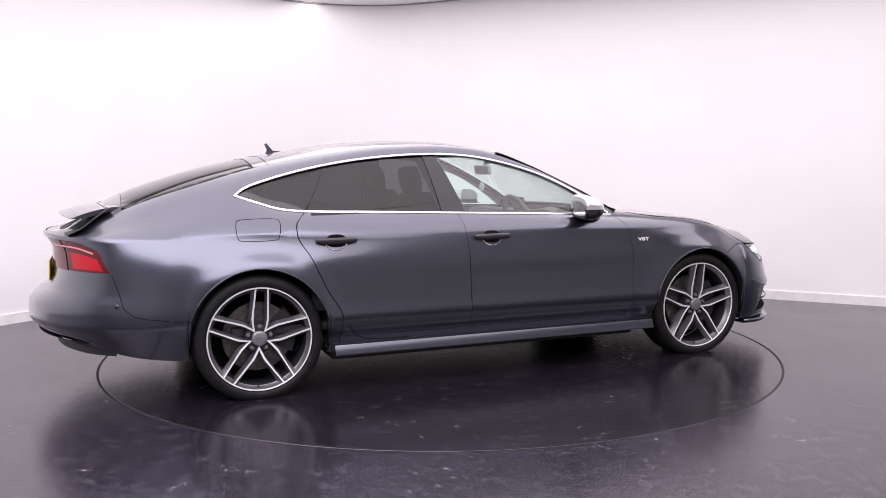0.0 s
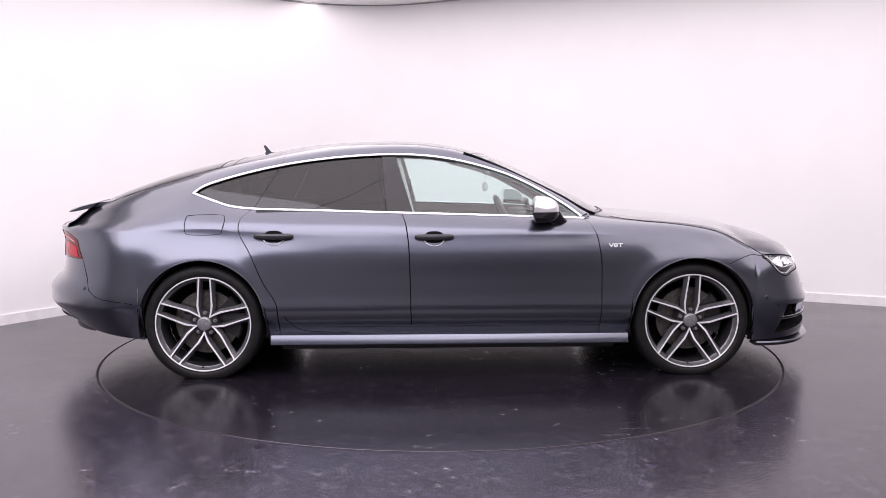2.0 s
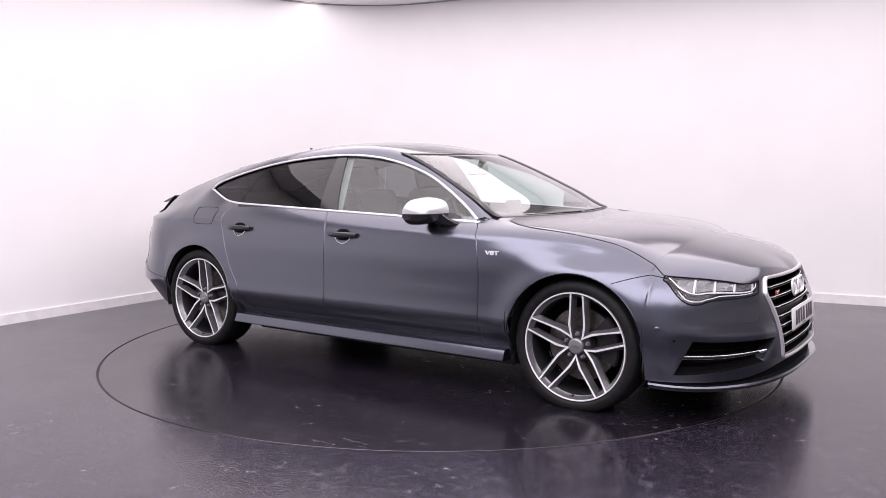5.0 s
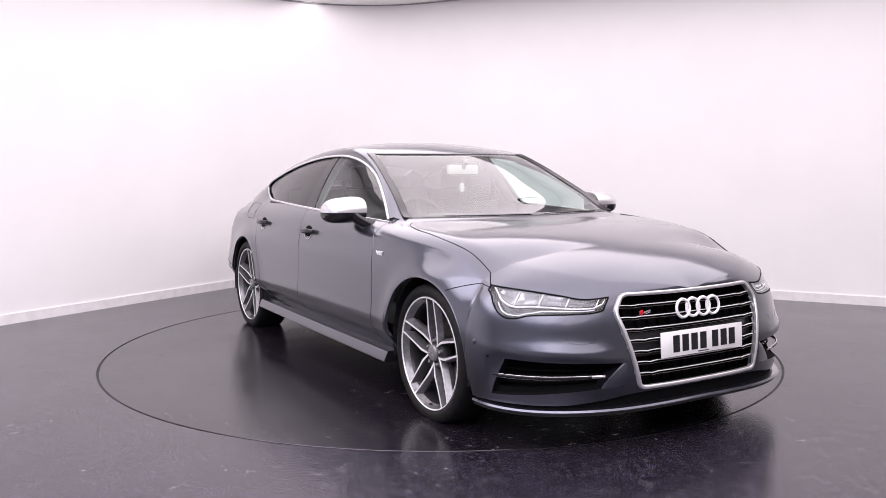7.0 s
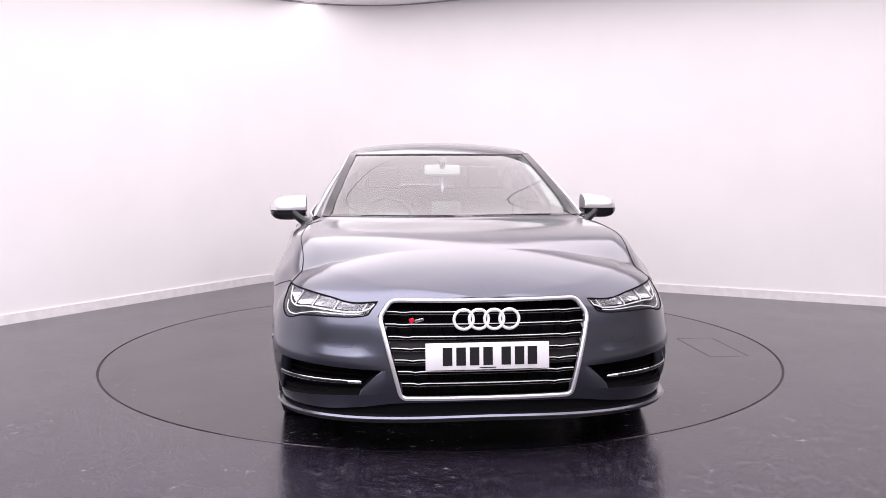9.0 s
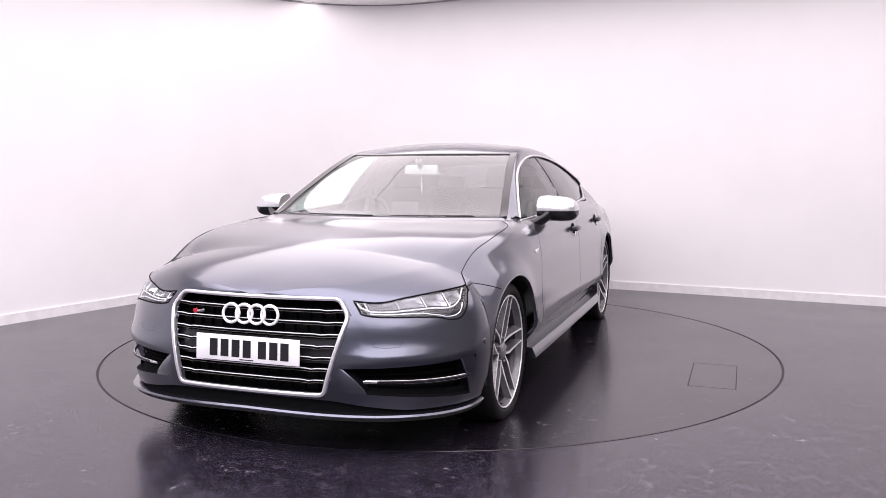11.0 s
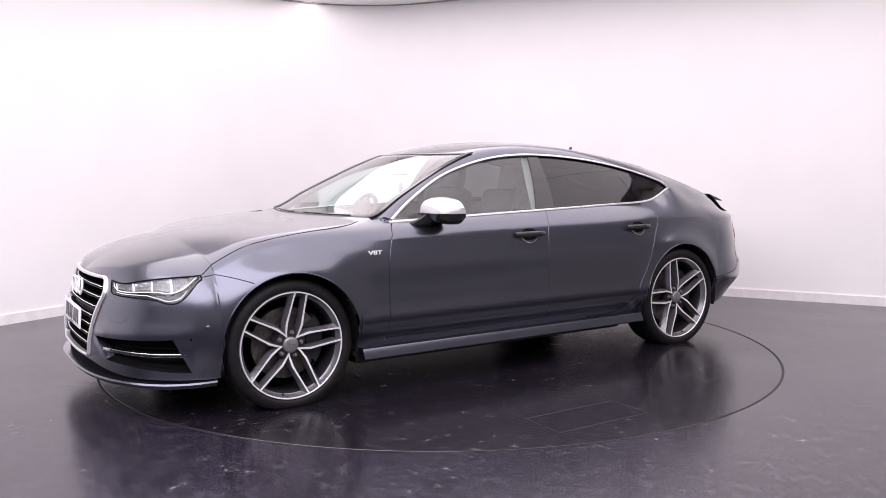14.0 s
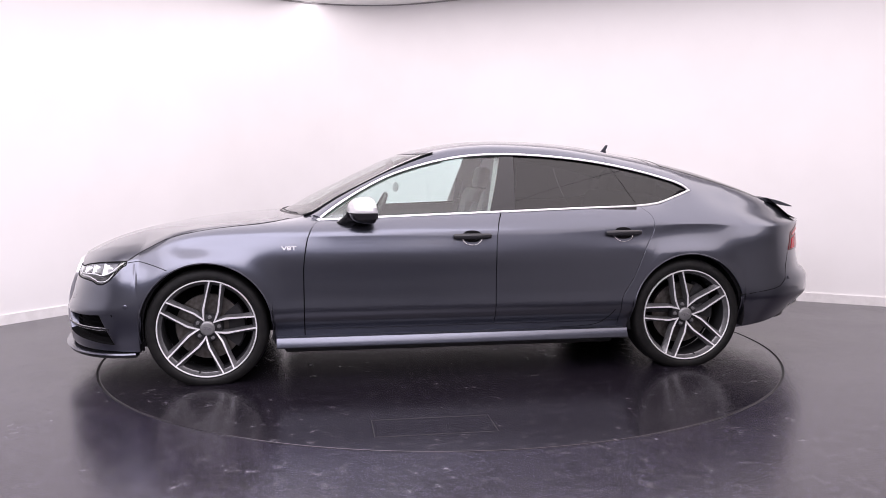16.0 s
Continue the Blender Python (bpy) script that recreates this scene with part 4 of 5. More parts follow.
def grille(car):
    g = part("grille", panel([[[Vector((nose_surface(y, z) - .075, y, z)) for z in (.27, .34, .41, .48, .55, .62, .69)]
                               for y in [(-.47 + .94 * k / 24) for k in range(25)]]], gap=0), LINER, car, "black grille insert with chrome-edged slats")
    # walls of the opening
    line = fill_line(rounded([(-.40, .688), (.40, .688), (.45, .618), (.364, .284), (-.364, .284), (-.45, .618)], .026))
    bm = bmesh.new()
    add_grid(bm, [[Vector((nose_surface(p.x, p.y) + d, p.x, p.y)) for d in (.006, -.08)] for p in line + line[:1]])
    part("grille_opening", bm, INTAKE, g)
    bm = bmesh.new()
    loop = [Vector((nose_surface(p.x, p.y) + .008, p.x, p.y)) for p in line]
    sweep(bm, loop, [(-.009, -.02), (.009, -.02), (.008, .003), (.004, .006), (-.004, .006), (-.008, .003)], [Vector((1, 0, .15))] * len(loop), closed=True)
    part("grille_frame", bm, SATIN, g, "satin aluminium single-frame grille surround")
    # grey plinth behind the number plate
    ys = [-.43 + .86 * k / 20 for k in range(21)]
    bm = panel([[[Vector((nose_surface(y, z) - .038, y, z)) for z in (.412, .44, .48, .515)] for y in ys]], gap=0, depth=.03)
    part("plate_plinth", bm, RIM_DARK, g, "grey panel behind the number plate")
    for k, z0 in enumerate((.634, .584, .534, .486, .438, .390, .340)):
        w = grille_width(z0) - .014
        ys = [-w + 2 * w * q / 40 for q in range(41)]

        def lift(y, w=w):
            d = (w - abs(y)) - .075
            return -.004 * math.exp(-(d / .016) ** 2)
        bm = bmesh.new()
        path = [Vector((nose_surface(y, z0) - .022, y, z0 + lift(y))) for y in ys]
        sweep(bm, path, slab(.024, .012), [Vector((0, 0, 1))] * len(path))
        s = part("grille_slat", bm, INTAKE, g, "gloss black slat with chrome edges")
        for dz in (.0058, -.0055):
            bm = bmesh.new()
            sweep(bm, [p + Vector((.0118, 0, dz)) for p in path], slab(.006, .0034 if dz > 0 else .0016), [Vector((0, 0, 1))] * len(path))
            part("chrome_edge", bm, RIM_FACE if dz > 0 else STEEL, s)
    for q in range(-6, 7):
        y = q * .062
        zt, zb = .68, .29
        bm = bmesh.new()
        sweep(bm, [Vector((nose_surface(y, z) - .062, y, z)) for z in (zb, .4, .5, .6, zt)], slab(.006, .02), (1, 0, 0))
        part("grille_rib", bm, INTAKE, g)
    # four linked plain rings
    for k in range(4):
        bm = bmesh.new()
        lathe(bm, [(.0345, .0), (.036, .006), (.0405, .008), (.0455, .006), (.0475, .0), (.0405, -.004), (.0345, .0)], 40)
        m = Matrix.Translation((2.340 + (.003 if k % 2 else 0), .0975 - .065 * k, .612)) @ Matrix.Rotation(radians(-90), 4, "Z") @ Matrix.Rotation(radians(8), 4, "X")
        bmesh.ops.transform(bm, matrix=m, verts=bm.verts)
        part("emblem_ring", bm, BADGE, g, "chrome emblem ring")
    bm = bmesh.new()
    box(bm, (2.305, -.315, .605), (.008, .022, .020), .003, Matrix.Rotation(.35, 4, "X"))
    part("badge_block", bm, BADGE_RED, g, "small red badge block")
    bm = bmesh.new()
    box(bm, (2.306, -.283, .606), (.008, .040, .014), .003, Matrix.Rotation(.2, 4, "X"))
    part("badge_bar", bm, CHROME, g, "small chrome badge bar")


def number_plate(car, x, z, tilt, mat, back=False):
    bm = bmesh.new()
    box(bm, (0, 0, 0), (.006, .524, .114), .002)
    m = Matrix.Translation((x, 0, z)) @ Matrix.Rotation(radians(tilt), 4, "Y")
    bm.transform(m)
    pl = part("number_plate", bm, mat, car, "number plate with black bars on it")
    s = -1 if back else 1
    for k, y in enumerate((-.170, -.113, -.056, .001, .078, .135, .190)):
        bm = bmesh.new()
        box(bm, (.0035 * s, y * (-s) * -1, 0), (.002, .040, .076), 0)
        bm.transform(m)
        part("plate_bar", bm, INK, pl)
    bm = bmesh.new()
    box(bm, (.0035 * s, 0, -.048), (.002, .07, .004), 0)
    bm.transform(m)
    part("plate_footer", bm, INK, pl)


def lamp_point(u, v, d, c0, c1, r0, r1):
    """A point on the nose skin in a window of columns and rows, set back by d."""
    i = c0 + (c1 - c0) * u
    j = r0 + (r1 - r0) * v
    a, b = min(int(i), c1 - 1), min(int(j), r1 - 1)
    f, g = i - a, j - b
    p = (LOW[a][b] * (1 - f) * (1 - g) + LOW[a + 1][b] * f * (1 - g) + LOW[a][b + 1] * (1 - f) * g + LOW[a + 1][b + 1] * f * g)
    n = (LOW[a + 1][b] - LOW[a][b]).cross(LOW[a][min(b + 1, len(LOW[0]) - 1)] - LOW[a][b])
    n.z *= .4
    if n.length < 1e-9:
        n = Vector((1, .5, 0))
    n.normalize()
    if n.x + n.y < 0:
        n = -n
    return p - n * d


def headlamp(car):
    c0, c1 = col("n", 8), col("n", 61)
    r0, r1 = R_LAMP, R_TOP

    def at(u, v, d):
        return lamp_point(u, v, d, c0, c1, r0, r1)
    made = []

    def add(name, bm, mat, label=""):
        made.append((name, from_bm(bm, name), mat, label))
    us = [k / 30 for k in range(31)]
    vs = [k / 8 for k in range(9)]
    add("lens", panel([[[at(u, v, .0015) for v in vs] for u in us]], gap=0.001, depth=0), LENS, "clear headlamp lens")
    bm = bmesh.new()
    add_grid(bm, [[at(u, v, .075 if 0 < v < 1 and 0 < u < 1 else .003) for v in vs] for u in us])
    add("housing", bm, LAMP_GREY, "grey headlamp housing")
    # black edge of the lamp
    rim = [at(u, 0, .001) for u in us] + [at(1, v, .001) for v in vs[1:]] + [at(u, 1, .001) for u in us[::-1]] + [at(0, v, .001) for v in vs[::-1][1:-1]]
    clean = [p for k, p in enumerate(rim) if (p - rim[k - 1]).length > .003]
    bm = bmesh.new()
    sweep(bm, clean, slab(.007, .004), [Vector((1, .6, .2))] * len(clean), closed=True)
    add("lamp_edge", bm, LINER)
    # light guides
    for path, w in ((((.05, .80), (.11, .62), (.17, .50), (.35, .42), (.65, .38), (.92, .36), (.965, .55), (.975, .85)), .006),
                    (((.17, .30), (.24, .15), (.40, .10), (.50, .12), (.58, .20), (.93, .20)), .0045)):
        pts = []
        for (ua, va), (ub, vb) in zip(path, path[1:]):
            n = max(2, int(abs(ub - ua) * 24))
            pts += [at(ua + (ub - ua) * k / n, va + (vb - va) * k / n, .010) for k in range(n)]
        pts.append(at(*path[-1], .010))
        bm = bmesh.new()
        sweep(bm, pts, slab(w, w * .7), [Vector((1, .6, 0))] * len(pts))
        add("light_guide", bm, WHITE_BAR, "pale light guide")
    # reflector cells with fins between
    for k in range(4):
        ua, ub = .14 + .20 * k, .14 + .20 * k + .18
        bm = bmesh.new()
        g = []
        for q in range(9):
            u = ua + (ub - ua) * q / 8
            e = min(1, 4 * (q / 8) * (1 - q / 8) * 1.6)
            g.append([at(u, .50 + .44 * r / 4, .014 + .035 * e * math.sin(math.pi * (r + .5) / 5)) for r in range(5)])
        add_grid(bm, g)
        add("reflector", bm, REFLECT, "chrome reflector cell")
        bm = bmesh.new()
        sweep(bm, [at(ub + .008, .44 + .5 * r / 4, .010) for r in range(5)], slab(.004, .012), [Vector((1, .6, 0))] * 5)
        add("fin", bm, WHITE_BAR)
    for sg in (1, -1):
        lamp = None
        for name, me, mat, label in made:
            data = me if sg > 0 else mirror_mesh(me)
            if lamp is None:
                lamp = part("headlamp", data, mat, car, "clear LED headlamp with pale light guides")
            else:
                part(name, data, mat, lamp, label)


def intake(car):
    c0, c1 = col("n", 14), col("n", 70)
    r0, r1 = R_INTAKE_LO, R_INTAKE_HI

    def at(u, v, d):
        return lamp_point(u, v, d, c0, c1, r0, r1)
    us = [k / 24 for k in range(25)]
    made = []
    bm = bmesh.new()
    vs = [k / 6 for k in range(7)]
    add_grid(bm, [[at(u, v, .07 if 0 < v < 1 and 0 < u < 1 else .0005) for v in vs] for u in us])
    made.append(("intake", from_bm(bm, "intake"), INTAKE, "black lower air intake with a chrome blade"))
    for v, w, m in ((.52, .012, BLACK), (.56, .0045, CHROME), (.47, .003, CHROME)):
        pts = [at(.06 + .80 * k / 20, v - .04 * k / 20, .004) for k in range(21)]
        bm = bmesh.new()
        sweep(bm, pts, slab(w, w * .8), [Vector((1, .5, 0))] * 21)
        made.append(("blade", from_bm(bm, "blade"), m, ""))
    bm = bmesh.new()
    pts = [at(.76 + .11 * k / 6, .476, .002) for k in range(7)]
    sweep(bm, pts, slab(.011, .008), [Vector((1, .5, 0))] * 7)
    made.append(("blade_end", from_bm(bm, "blade_end"), CHROME, "bright end of the blade"))
    for q in range(5):
        bm = bmesh.new()
        sweep(bm, [at(u, .12 + .18 * q, .05) for u in us[1:-1]], slab(.006, .008), [Vector((1, .5, 0))] * 23)
        made.append(("intake_slat", from_bm(bm, "intake_slat"), INTAKE, ""))
    # body-coloured vane at the inner end
    bm = bmesh.new()
    add_grid(bm, [[at(1.0, v, -.0005), at(1 - .15 * (1 - v), v, -.0005), at(.985 - .15 * (1 - v), v, .004), at(.97 - .17 * (1 - v), v, .05)] for v in vs])
    made.append(("vane", from_bm(bm, "vane"), PAINT, "painted vane beside the intake"))
    bm = bmesh.new()
    add_grid(bm, [[at(0.0, v, -.0005), at(.005 + .17 * v, v, -.0005), at(.015 + .17 * v, v, .003), at(.03 + .18 * v, v, .05)] for v in vs])
    made.append(("vane", from_bm(bm, "vane"), PAINT, "painted vane beside the intake"))
    for sg in (1, -1):
        top = None
        for name, me, mat, label in made:
            data = me if sg > 0 else mirror_mesh(me)
            if top is None:
                top = part(name, data, mat, car, label)
            else:
                part(name, data, mat, top, label)


def nose_details(car, pair):
    grille(car)
    number_plate(car, 2.376, .462, -4, PLATE)
    headlamp(car)
    intake(car)
    # splitter lip round the nose
    full = [("n", 2 + 88 * k / 30) for k in range(31)]
    z_lip = crv((0, .196), (25, .194), (55, .200), (90, .214))
    line = []
    for s in full:
        p = body_point(s, .235)
        d = Vector((math.sin(radians(s[1])), math.cos(radians(s[1])) * .7, 0)).normalized()
        line.append(Vector((p.x, p.y, z_lip(s[1]))) + d * crv((0, .0), (20, .012), (90, .024))(s[1]))
    line = line + [Vector((p.x, -p.y, p.z)) for p in line[-2::-1]]
    lip = [(.055, -.010), (-.006, -.011), (-.010, -.005), (-.004, .003), (.055, .006)]
    bm = bmesh.new()
    sweep(bm, line[19:-19], lip, [Vector((0, 0, 1))] * (len(line) - 38))
    sp = part("front_splitter", bm, PAINT, car, "thin painted splitter lip under the front bumper")
    for seg in (line[:20], line[-20:]):
        bm = bmesh.new()
        sweep(bm, seg, lip, [Vector((0, 0, 1))] * 20)
        part("splitter_end", bm, PAINT, sp, "painted end of the splitter lip")
    bm = bmesh.new()
    sweep(bm, [p + Vector((0, 0, -.015)) for p in line], [(.10, -.010), (.004, -.010), (.002, .003), (.10, .003)], [Vector((0, 0, 1))] * len(line))
    part("splitter_underside", bm, PLASTIC, sp)
    bm = bmesh.new()
    add_grid(bm, [[Vector((p.x - .030, p.y - math.copysign(.012, p.y), z)) for z in (.20, .235, .285)] for p in line])
    part("lower_grille", bm, INTAKE, car, "black recess between bumper and splitter lip")
    # small sensors
    for sg in (1, -1):
        for x, z in ((1.905, .471),):
            bm = bmesh.new()
            lathe(bm, [(0, .003), (.010, .003), (.013, .001), (.0135, -.004)], 20)
            p = body_point(("n", 7.0), z)
            bm.transform(Matrix.Translation((p.x, p.y + .001, p.z)) @ Matrix.Rotation(radians(-8), 4, "Z"))
            me = from_bm(bm, "parking_sensor")
            part("parking_sensor", me if sg > 0 else mirror_mesh(me), PAINT, car)
    for y in (.62,):
        bm = bmesh.new()
        z = .515
        pts = [Vector((nose_surface(y + a, z + b) + .001, y + a, z + b)) for a, b in ((-.06, .0), (-.05, -.022), (.0, -.028), (.05, -.022), (.06, .004))]
        sweep(bm, pts, slab(.0008, .0008), (1, 0, 0))
        pair("washer_flap_line", bm, LINER)


# ---------------------------------------------------------------- flanks: handles, mirrors, sills, lines
def flank_y(x, z):
    zt = z_top_side(x)
    if z <= zt:
        return side_y(x, z)
    t = min((z - zt) / max(z_belt(x) - zt, 1e-4), 1)
    y0 = side_y(x, zt)
    return y0 + (y_belt(x) - y0) * t + .012 * 4 * t * (1 - t)


def shut_line(pts, w=.004, closed=False, steps=6):
    """A dark joint drawn along the body's side through (x, z) points."""
    P = [Vector(p) for p in pts]
    n = len(P)
    out = []
    for k in range(n if closed else n - 1):
        a, b, c, d = P[(k - 1) % n] if closed or k else P[0], P[k], P[(k + 1) % n], P[(k + 2) % n] if closed or k < n - 2 else P[-1]
        for q in range(steps):
            t = q / steps
            v = .5 * (2 * b + (c - a) * t + (2 * a - 5 * b + 4 * c - d) * t * t + (3 * b - a - 3 * c + d) * t**3)
            out.append(Vector((v.x, flank_y(v.x, v.y) + (.0002 if v.y < z_top_side(v.x) else .003), v.y)))
    if not closed:
        out.append(Vector((P[-1].x, flank_y(P[-1].x, P[-1].y) + .0002, P[-1].y)))
    bm = bmesh.new()
    sweep(bm, out, slab(w, .002), [Vector((0, 1, .1))] * len(out), closed=closed)
    return bm


def door_handle(car, x, z, sg):
    y = flank_y(x, z)
    tilt = -(flank_y(x, z + .03) - flank_y(x, z - .03)) / .06
    # flat black patch on the skin: the finger recess's shade, painted without depth
    bm = bmesh.new()
    g = []
    for k in range(9):
        r = k / 8
        row = []
        for q in range(33):
            a = 2 * math.pi * q / 32
            ex, ez = .056 * r, (.034 if math.sin(a) > 0 else .036) * r
            px, pz = x + ex * math.copysign(abs(math.cos(a)) ** .8, math.cos(a)), z + .001 + ez * math.copysign(abs(math.sin(a)) ** .8, math.sin(a))
            row.append(Vector((px, flank_y(px, pz) + .0015 - .0 * (1 - r * r), pz)))
        g.append(row)
    add_grid(bm, g)
    bmesh.ops.remove_doubles(bm, verts=bm.verts, dist=1e-5)
    for v in bm.verts:
        v.co.y *= sg
    h = part("door_handle", bm, LINER, car, "dark bar door handle over a flat black patch for the finger recess's shade")
    bm = bmesh.new()
    pts, sc = [], []
    for k in range(17):
        f = k / 16 * 2 - 1
        pts.append(Vector((x + .11 * f, (flank_y(x + .11 * f, z) + .034 - .022 * abs(f) ** 2.6), z + .002)))
        sc.append(1.0 - .25 * abs(f) ** 4)
    prof = [(.014 * math.cos(a), .0175 * math.copysign(abs(math.sin(a)) ** .7, math.sin(a))) for a in [2 * math.pi * q / 16 for q in range(16)]]
    sweep(bm, pts, prof, [Vector((0, 0, 1))] * 17, scale=sc)
    for v in bm.verts:
        v.co.y *= sg
    grip = part("grip", bm, HANDLE, h, "dark satin handle bar")
    bm = bmesh.new()
    rim = []
    for q in range(15):
        a = math.pi + math.pi * q / 14
        px, pz = x + .062 * math.cos(a), z - .004 + .048 * math.sin(a)
        rim.append(Vector((px, (flank_y(px, pz) + .003), pz)))
    sweep(bm, rim, slab(.004, .003), [Vector((0, 1, 0))] * 15)
    for v in bm.verts:
        v.co.y *= sg
    part("recess_edge", bm, CHROME, h)
    return grip


def door_mirror(car, sg):
    def sup(a, p):
        return math.copysign(abs(a) ** p, a)

    # a swept shell: sections along y, each a rounded wedge that is flat behind
    secs = []
    for k in range(15):
        f = k / 14
        y = .872 + .220 * f
        hz = .077 * (1 - .10 * f) * math.sqrt(max(1 - ((f - .42) / .62) ** 4, .02))
        dx = .105 * math.sqrt(max(1 - ((f - .35) / .70) ** 4, .02))
        z = 1.004 - .012 * f
        xr = .52 - .018 * f
        ring = []
        for q in range(24):
            a = 2 * math.pi * q / 24
            c, s = math.cos(a), math.sin(a)
            x = xr + (dx * 1.25 * sup(c, .8) if c > 0 else .022 * c)
            zz = z + hz * sup(s, .75) * (1.08 if s > 0 else .95)
            ring.append(Vector((x, y * sg, zz)))
        secs.append(ring)
    split = .994
    for name, mat, keep, lab in (("cap", SILVER, lambda z: z > split, "bright silver mirror cap"), ("lower_shell", BLACK, lambda z: z <= split, "black underside of the mirror")):
        b = bmesh.new()
        rings = [[b.verts.new(p) for p in r] for r in secs]
        for k in range(14):
            for q in range(24):
                w = [rings[k][q], rings[k][(q + 1) % 24], rings[k + 1][(q + 1) % 24], rings[k + 1][q]]
                b.faces.new(w)
        b.faces.new(rings[0])
        b.faces.new(rings[-1][::-1])
        cutz = split if name == "cap" else split - .003
        bmesh.ops.bisect_plane(b, geom=b.verts[:] + b.edges[:] + b.faces[:], plane_co=(0, 0, cutz), plane_no=(0, 0, 1 if name == "cap" else -1), clear_inner=True)
        if name == "cap":
            top = part("door_mirror", b, mat, car, "door mirror with a bright silver cap and black underside")
        else:
            part(name, b, mat, top, lab)
    b = bmesh.new()
    g = [[Vector((.496 - .018 * f, (.895 + .175 * f) * sg, 1.003 - .012 * f + h * .050 * (1 - .5 * abs(f - .45) ** 2 * 2.2))) for h in (-.9, -.3, .3, .9)] for f in [k / 8 for k in range(9)]]
    add_grid(b, g)
    part("mirror_glass", b, CHROME, top, "mirror glass")
    b = bmesh.new()
    path = [Vector((.655, .835 * sg, .905)), Vector((.645, .87 * sg, .922)), Vector((.625, .905 * sg, .945)), Vector((.605, .93 * sg, .968))]
    sweep(b, path, [(.062 * math.cos(a), .034 * math.sin(a)) for a in [2 * math.pi * q / 14 for q in range(14)]], [Vector((0, -sg, 1))] * 4, scale=[1.15, .95, .85, .9])
    part("mirror_arm", b, BLACK, top, "gloss black mirror foot")


def text_mesh(name, words, size, m, mat, parent, label, depth=.002):
    c = bpy.data.curves.new(name, "FONT")
    c.body, c.size, c.extrude, c.align_x, c.align_y = words, size, depth, "CENTER", "CENTER"
    c.offset = size * .02
    tmp = bpy.data.objects.new("tmp", c)
    scene.collection.objects.link(tmp)
    me = bpy.data.meshes.new_from_object(tmp)
    bpy.data.objects.remove(tmp)
    me.transform(m)
    me.materials.clear()
    me.materials.append(mat)
    ob = new(name, me)
    ob.parent = parent
    tagged(ob, label)
    return ob


HANDLE = shader("dark_satin_handle", (0.03, 0.03, 0.034), 0.22, 0.3)
SILVER = shader("bright_silver_mirror_cap", (0.74, 0.74, 0.75), 0.3, 0.8)


def flank_details(car, pair):
    for sg in (1, -1):
        a = door_handle(car, -.088, .843, sg)
        b = door_handle(car, -1.032, .849, sg)
        door_mirror(car, sg)
        bm = bmesh.new()
        lathe(bm, [(0, .002), (.006, .002), (.008, 0)], 12)
        if sg < 0:
            bm.transform(Matrix.Translation((-.178, -(flank_y(-.178, .84) + .024), .845)) @ Matrix.Rotation(math.pi, 4, "Z"))
            part("lock_cylinder", bm, CHROME, a)
        else:
            bm.free()
        x, z = .985, .79
        y = flank_y(x, z) + .0015
        m = Matrix.Translation((x, y * sg, z)) @ Matrix.Rotation(radians(180 if sg > 0 else 0), 4, "Z") @ Matrix.Rotation(radians(90), 4, "X") @ Matrix.Scale(1.6, 4, (1, 0, 0))
        text_mesh("wing_badge", "V8T", .031, m, BADGE, car, "chrome engine badge on the front wing")
    # sills
    bm = bmesh.new()
    xs = [-1.055 + 2.12 * k / 30 for k in range(31)]
    pts = [Vector((x, .93 + .006 * math.cos(x), .222)) for x in xs]
    sweep(bm, pts, [(.05, -.014), (.05, .044), (.0, .046), (-.022, .043), (-.044, -.004), (-.044, -.010), (-.036, -.015), (.0, -.016)], [Vector((0, 0, 1))] * 31)
    pair("side_skirt", bm, PAINT, "painted sill blade that catches the light")
    # thin lines
    pair("bumper_joint", shut_line([(1.838, .722), (1.78, .709), (1.72, .692), (1.668, .674)]), LINER)
    bm = bmesh.new()
    ln = [body_point(("n", a), z) + Vector((.0002, .0004, 0)) for a, z in ((8, .712), (5, .716), (2.5, .7185), (.2, .722))]
    sweep(bm, ln, slab(.004, .002), [Vector((.3, 1, .3))] * 4)
    pair("wing_joint", bm, LINER)
    pair("rear_bumper_joint", shut_line([(-1.845, .453), (-1.80, .45)]), LINER)
    bm = bmesh.new()
    ln = [body_point(("t", a), z) + Vector((0, .0003, 0)) for a, z in ((1, .455), (8, .468), (14, .478), (18, .492), (22, .53), (27, .608), (31.5, .70))]
    sweep(bm, ln, slab(.004, .002), [Vector((-.4, 1, .1))] * 7)
    pair("tail_joint", bm, LINER)
    # wheel arch lips
    for ax in (AXLE, -AXLE):
        pts = []
        for k in range(41):
            a = radians(-18 + 216 * k / 40)
            x, z = ax + (ARCH_R + .001) * math.cos(a), .338 + (ARCH_R + .001) * math.sin(a)
            if z < .25 or not XR < x < XF:
                continue
            pts.append(Vector((x, side_y(x, z) - .006, z)))
        bm = bmesh.new()
        sweep(bm, pts, slab(.007, .014), [Vector((0, 1, 0))] * len(pts))
        pair("arch_lip", bm, PAINT)
    # fuel flap, on one side only
    bm = shut_line([(-1.562, .885), (-1.562, .955), (-1.53, .972), (-1.365, .974), (-1.33, .955), (-1.34, .885), (-1.365, .862), (-1.53, .86)], .0035, True)
    for v in bm.verts:
        v.co.y *= -1
    part("fuel_flap_joint", bm, LINER, car, "rounded joint of the fuel flap")
    # curved end of the sill cladding
    pair("sill_line", shut_line([(-.975, .385), (-.945, .335), (-.89, .292), (-.80, .275), (-.60, .27)], .004), LINER)


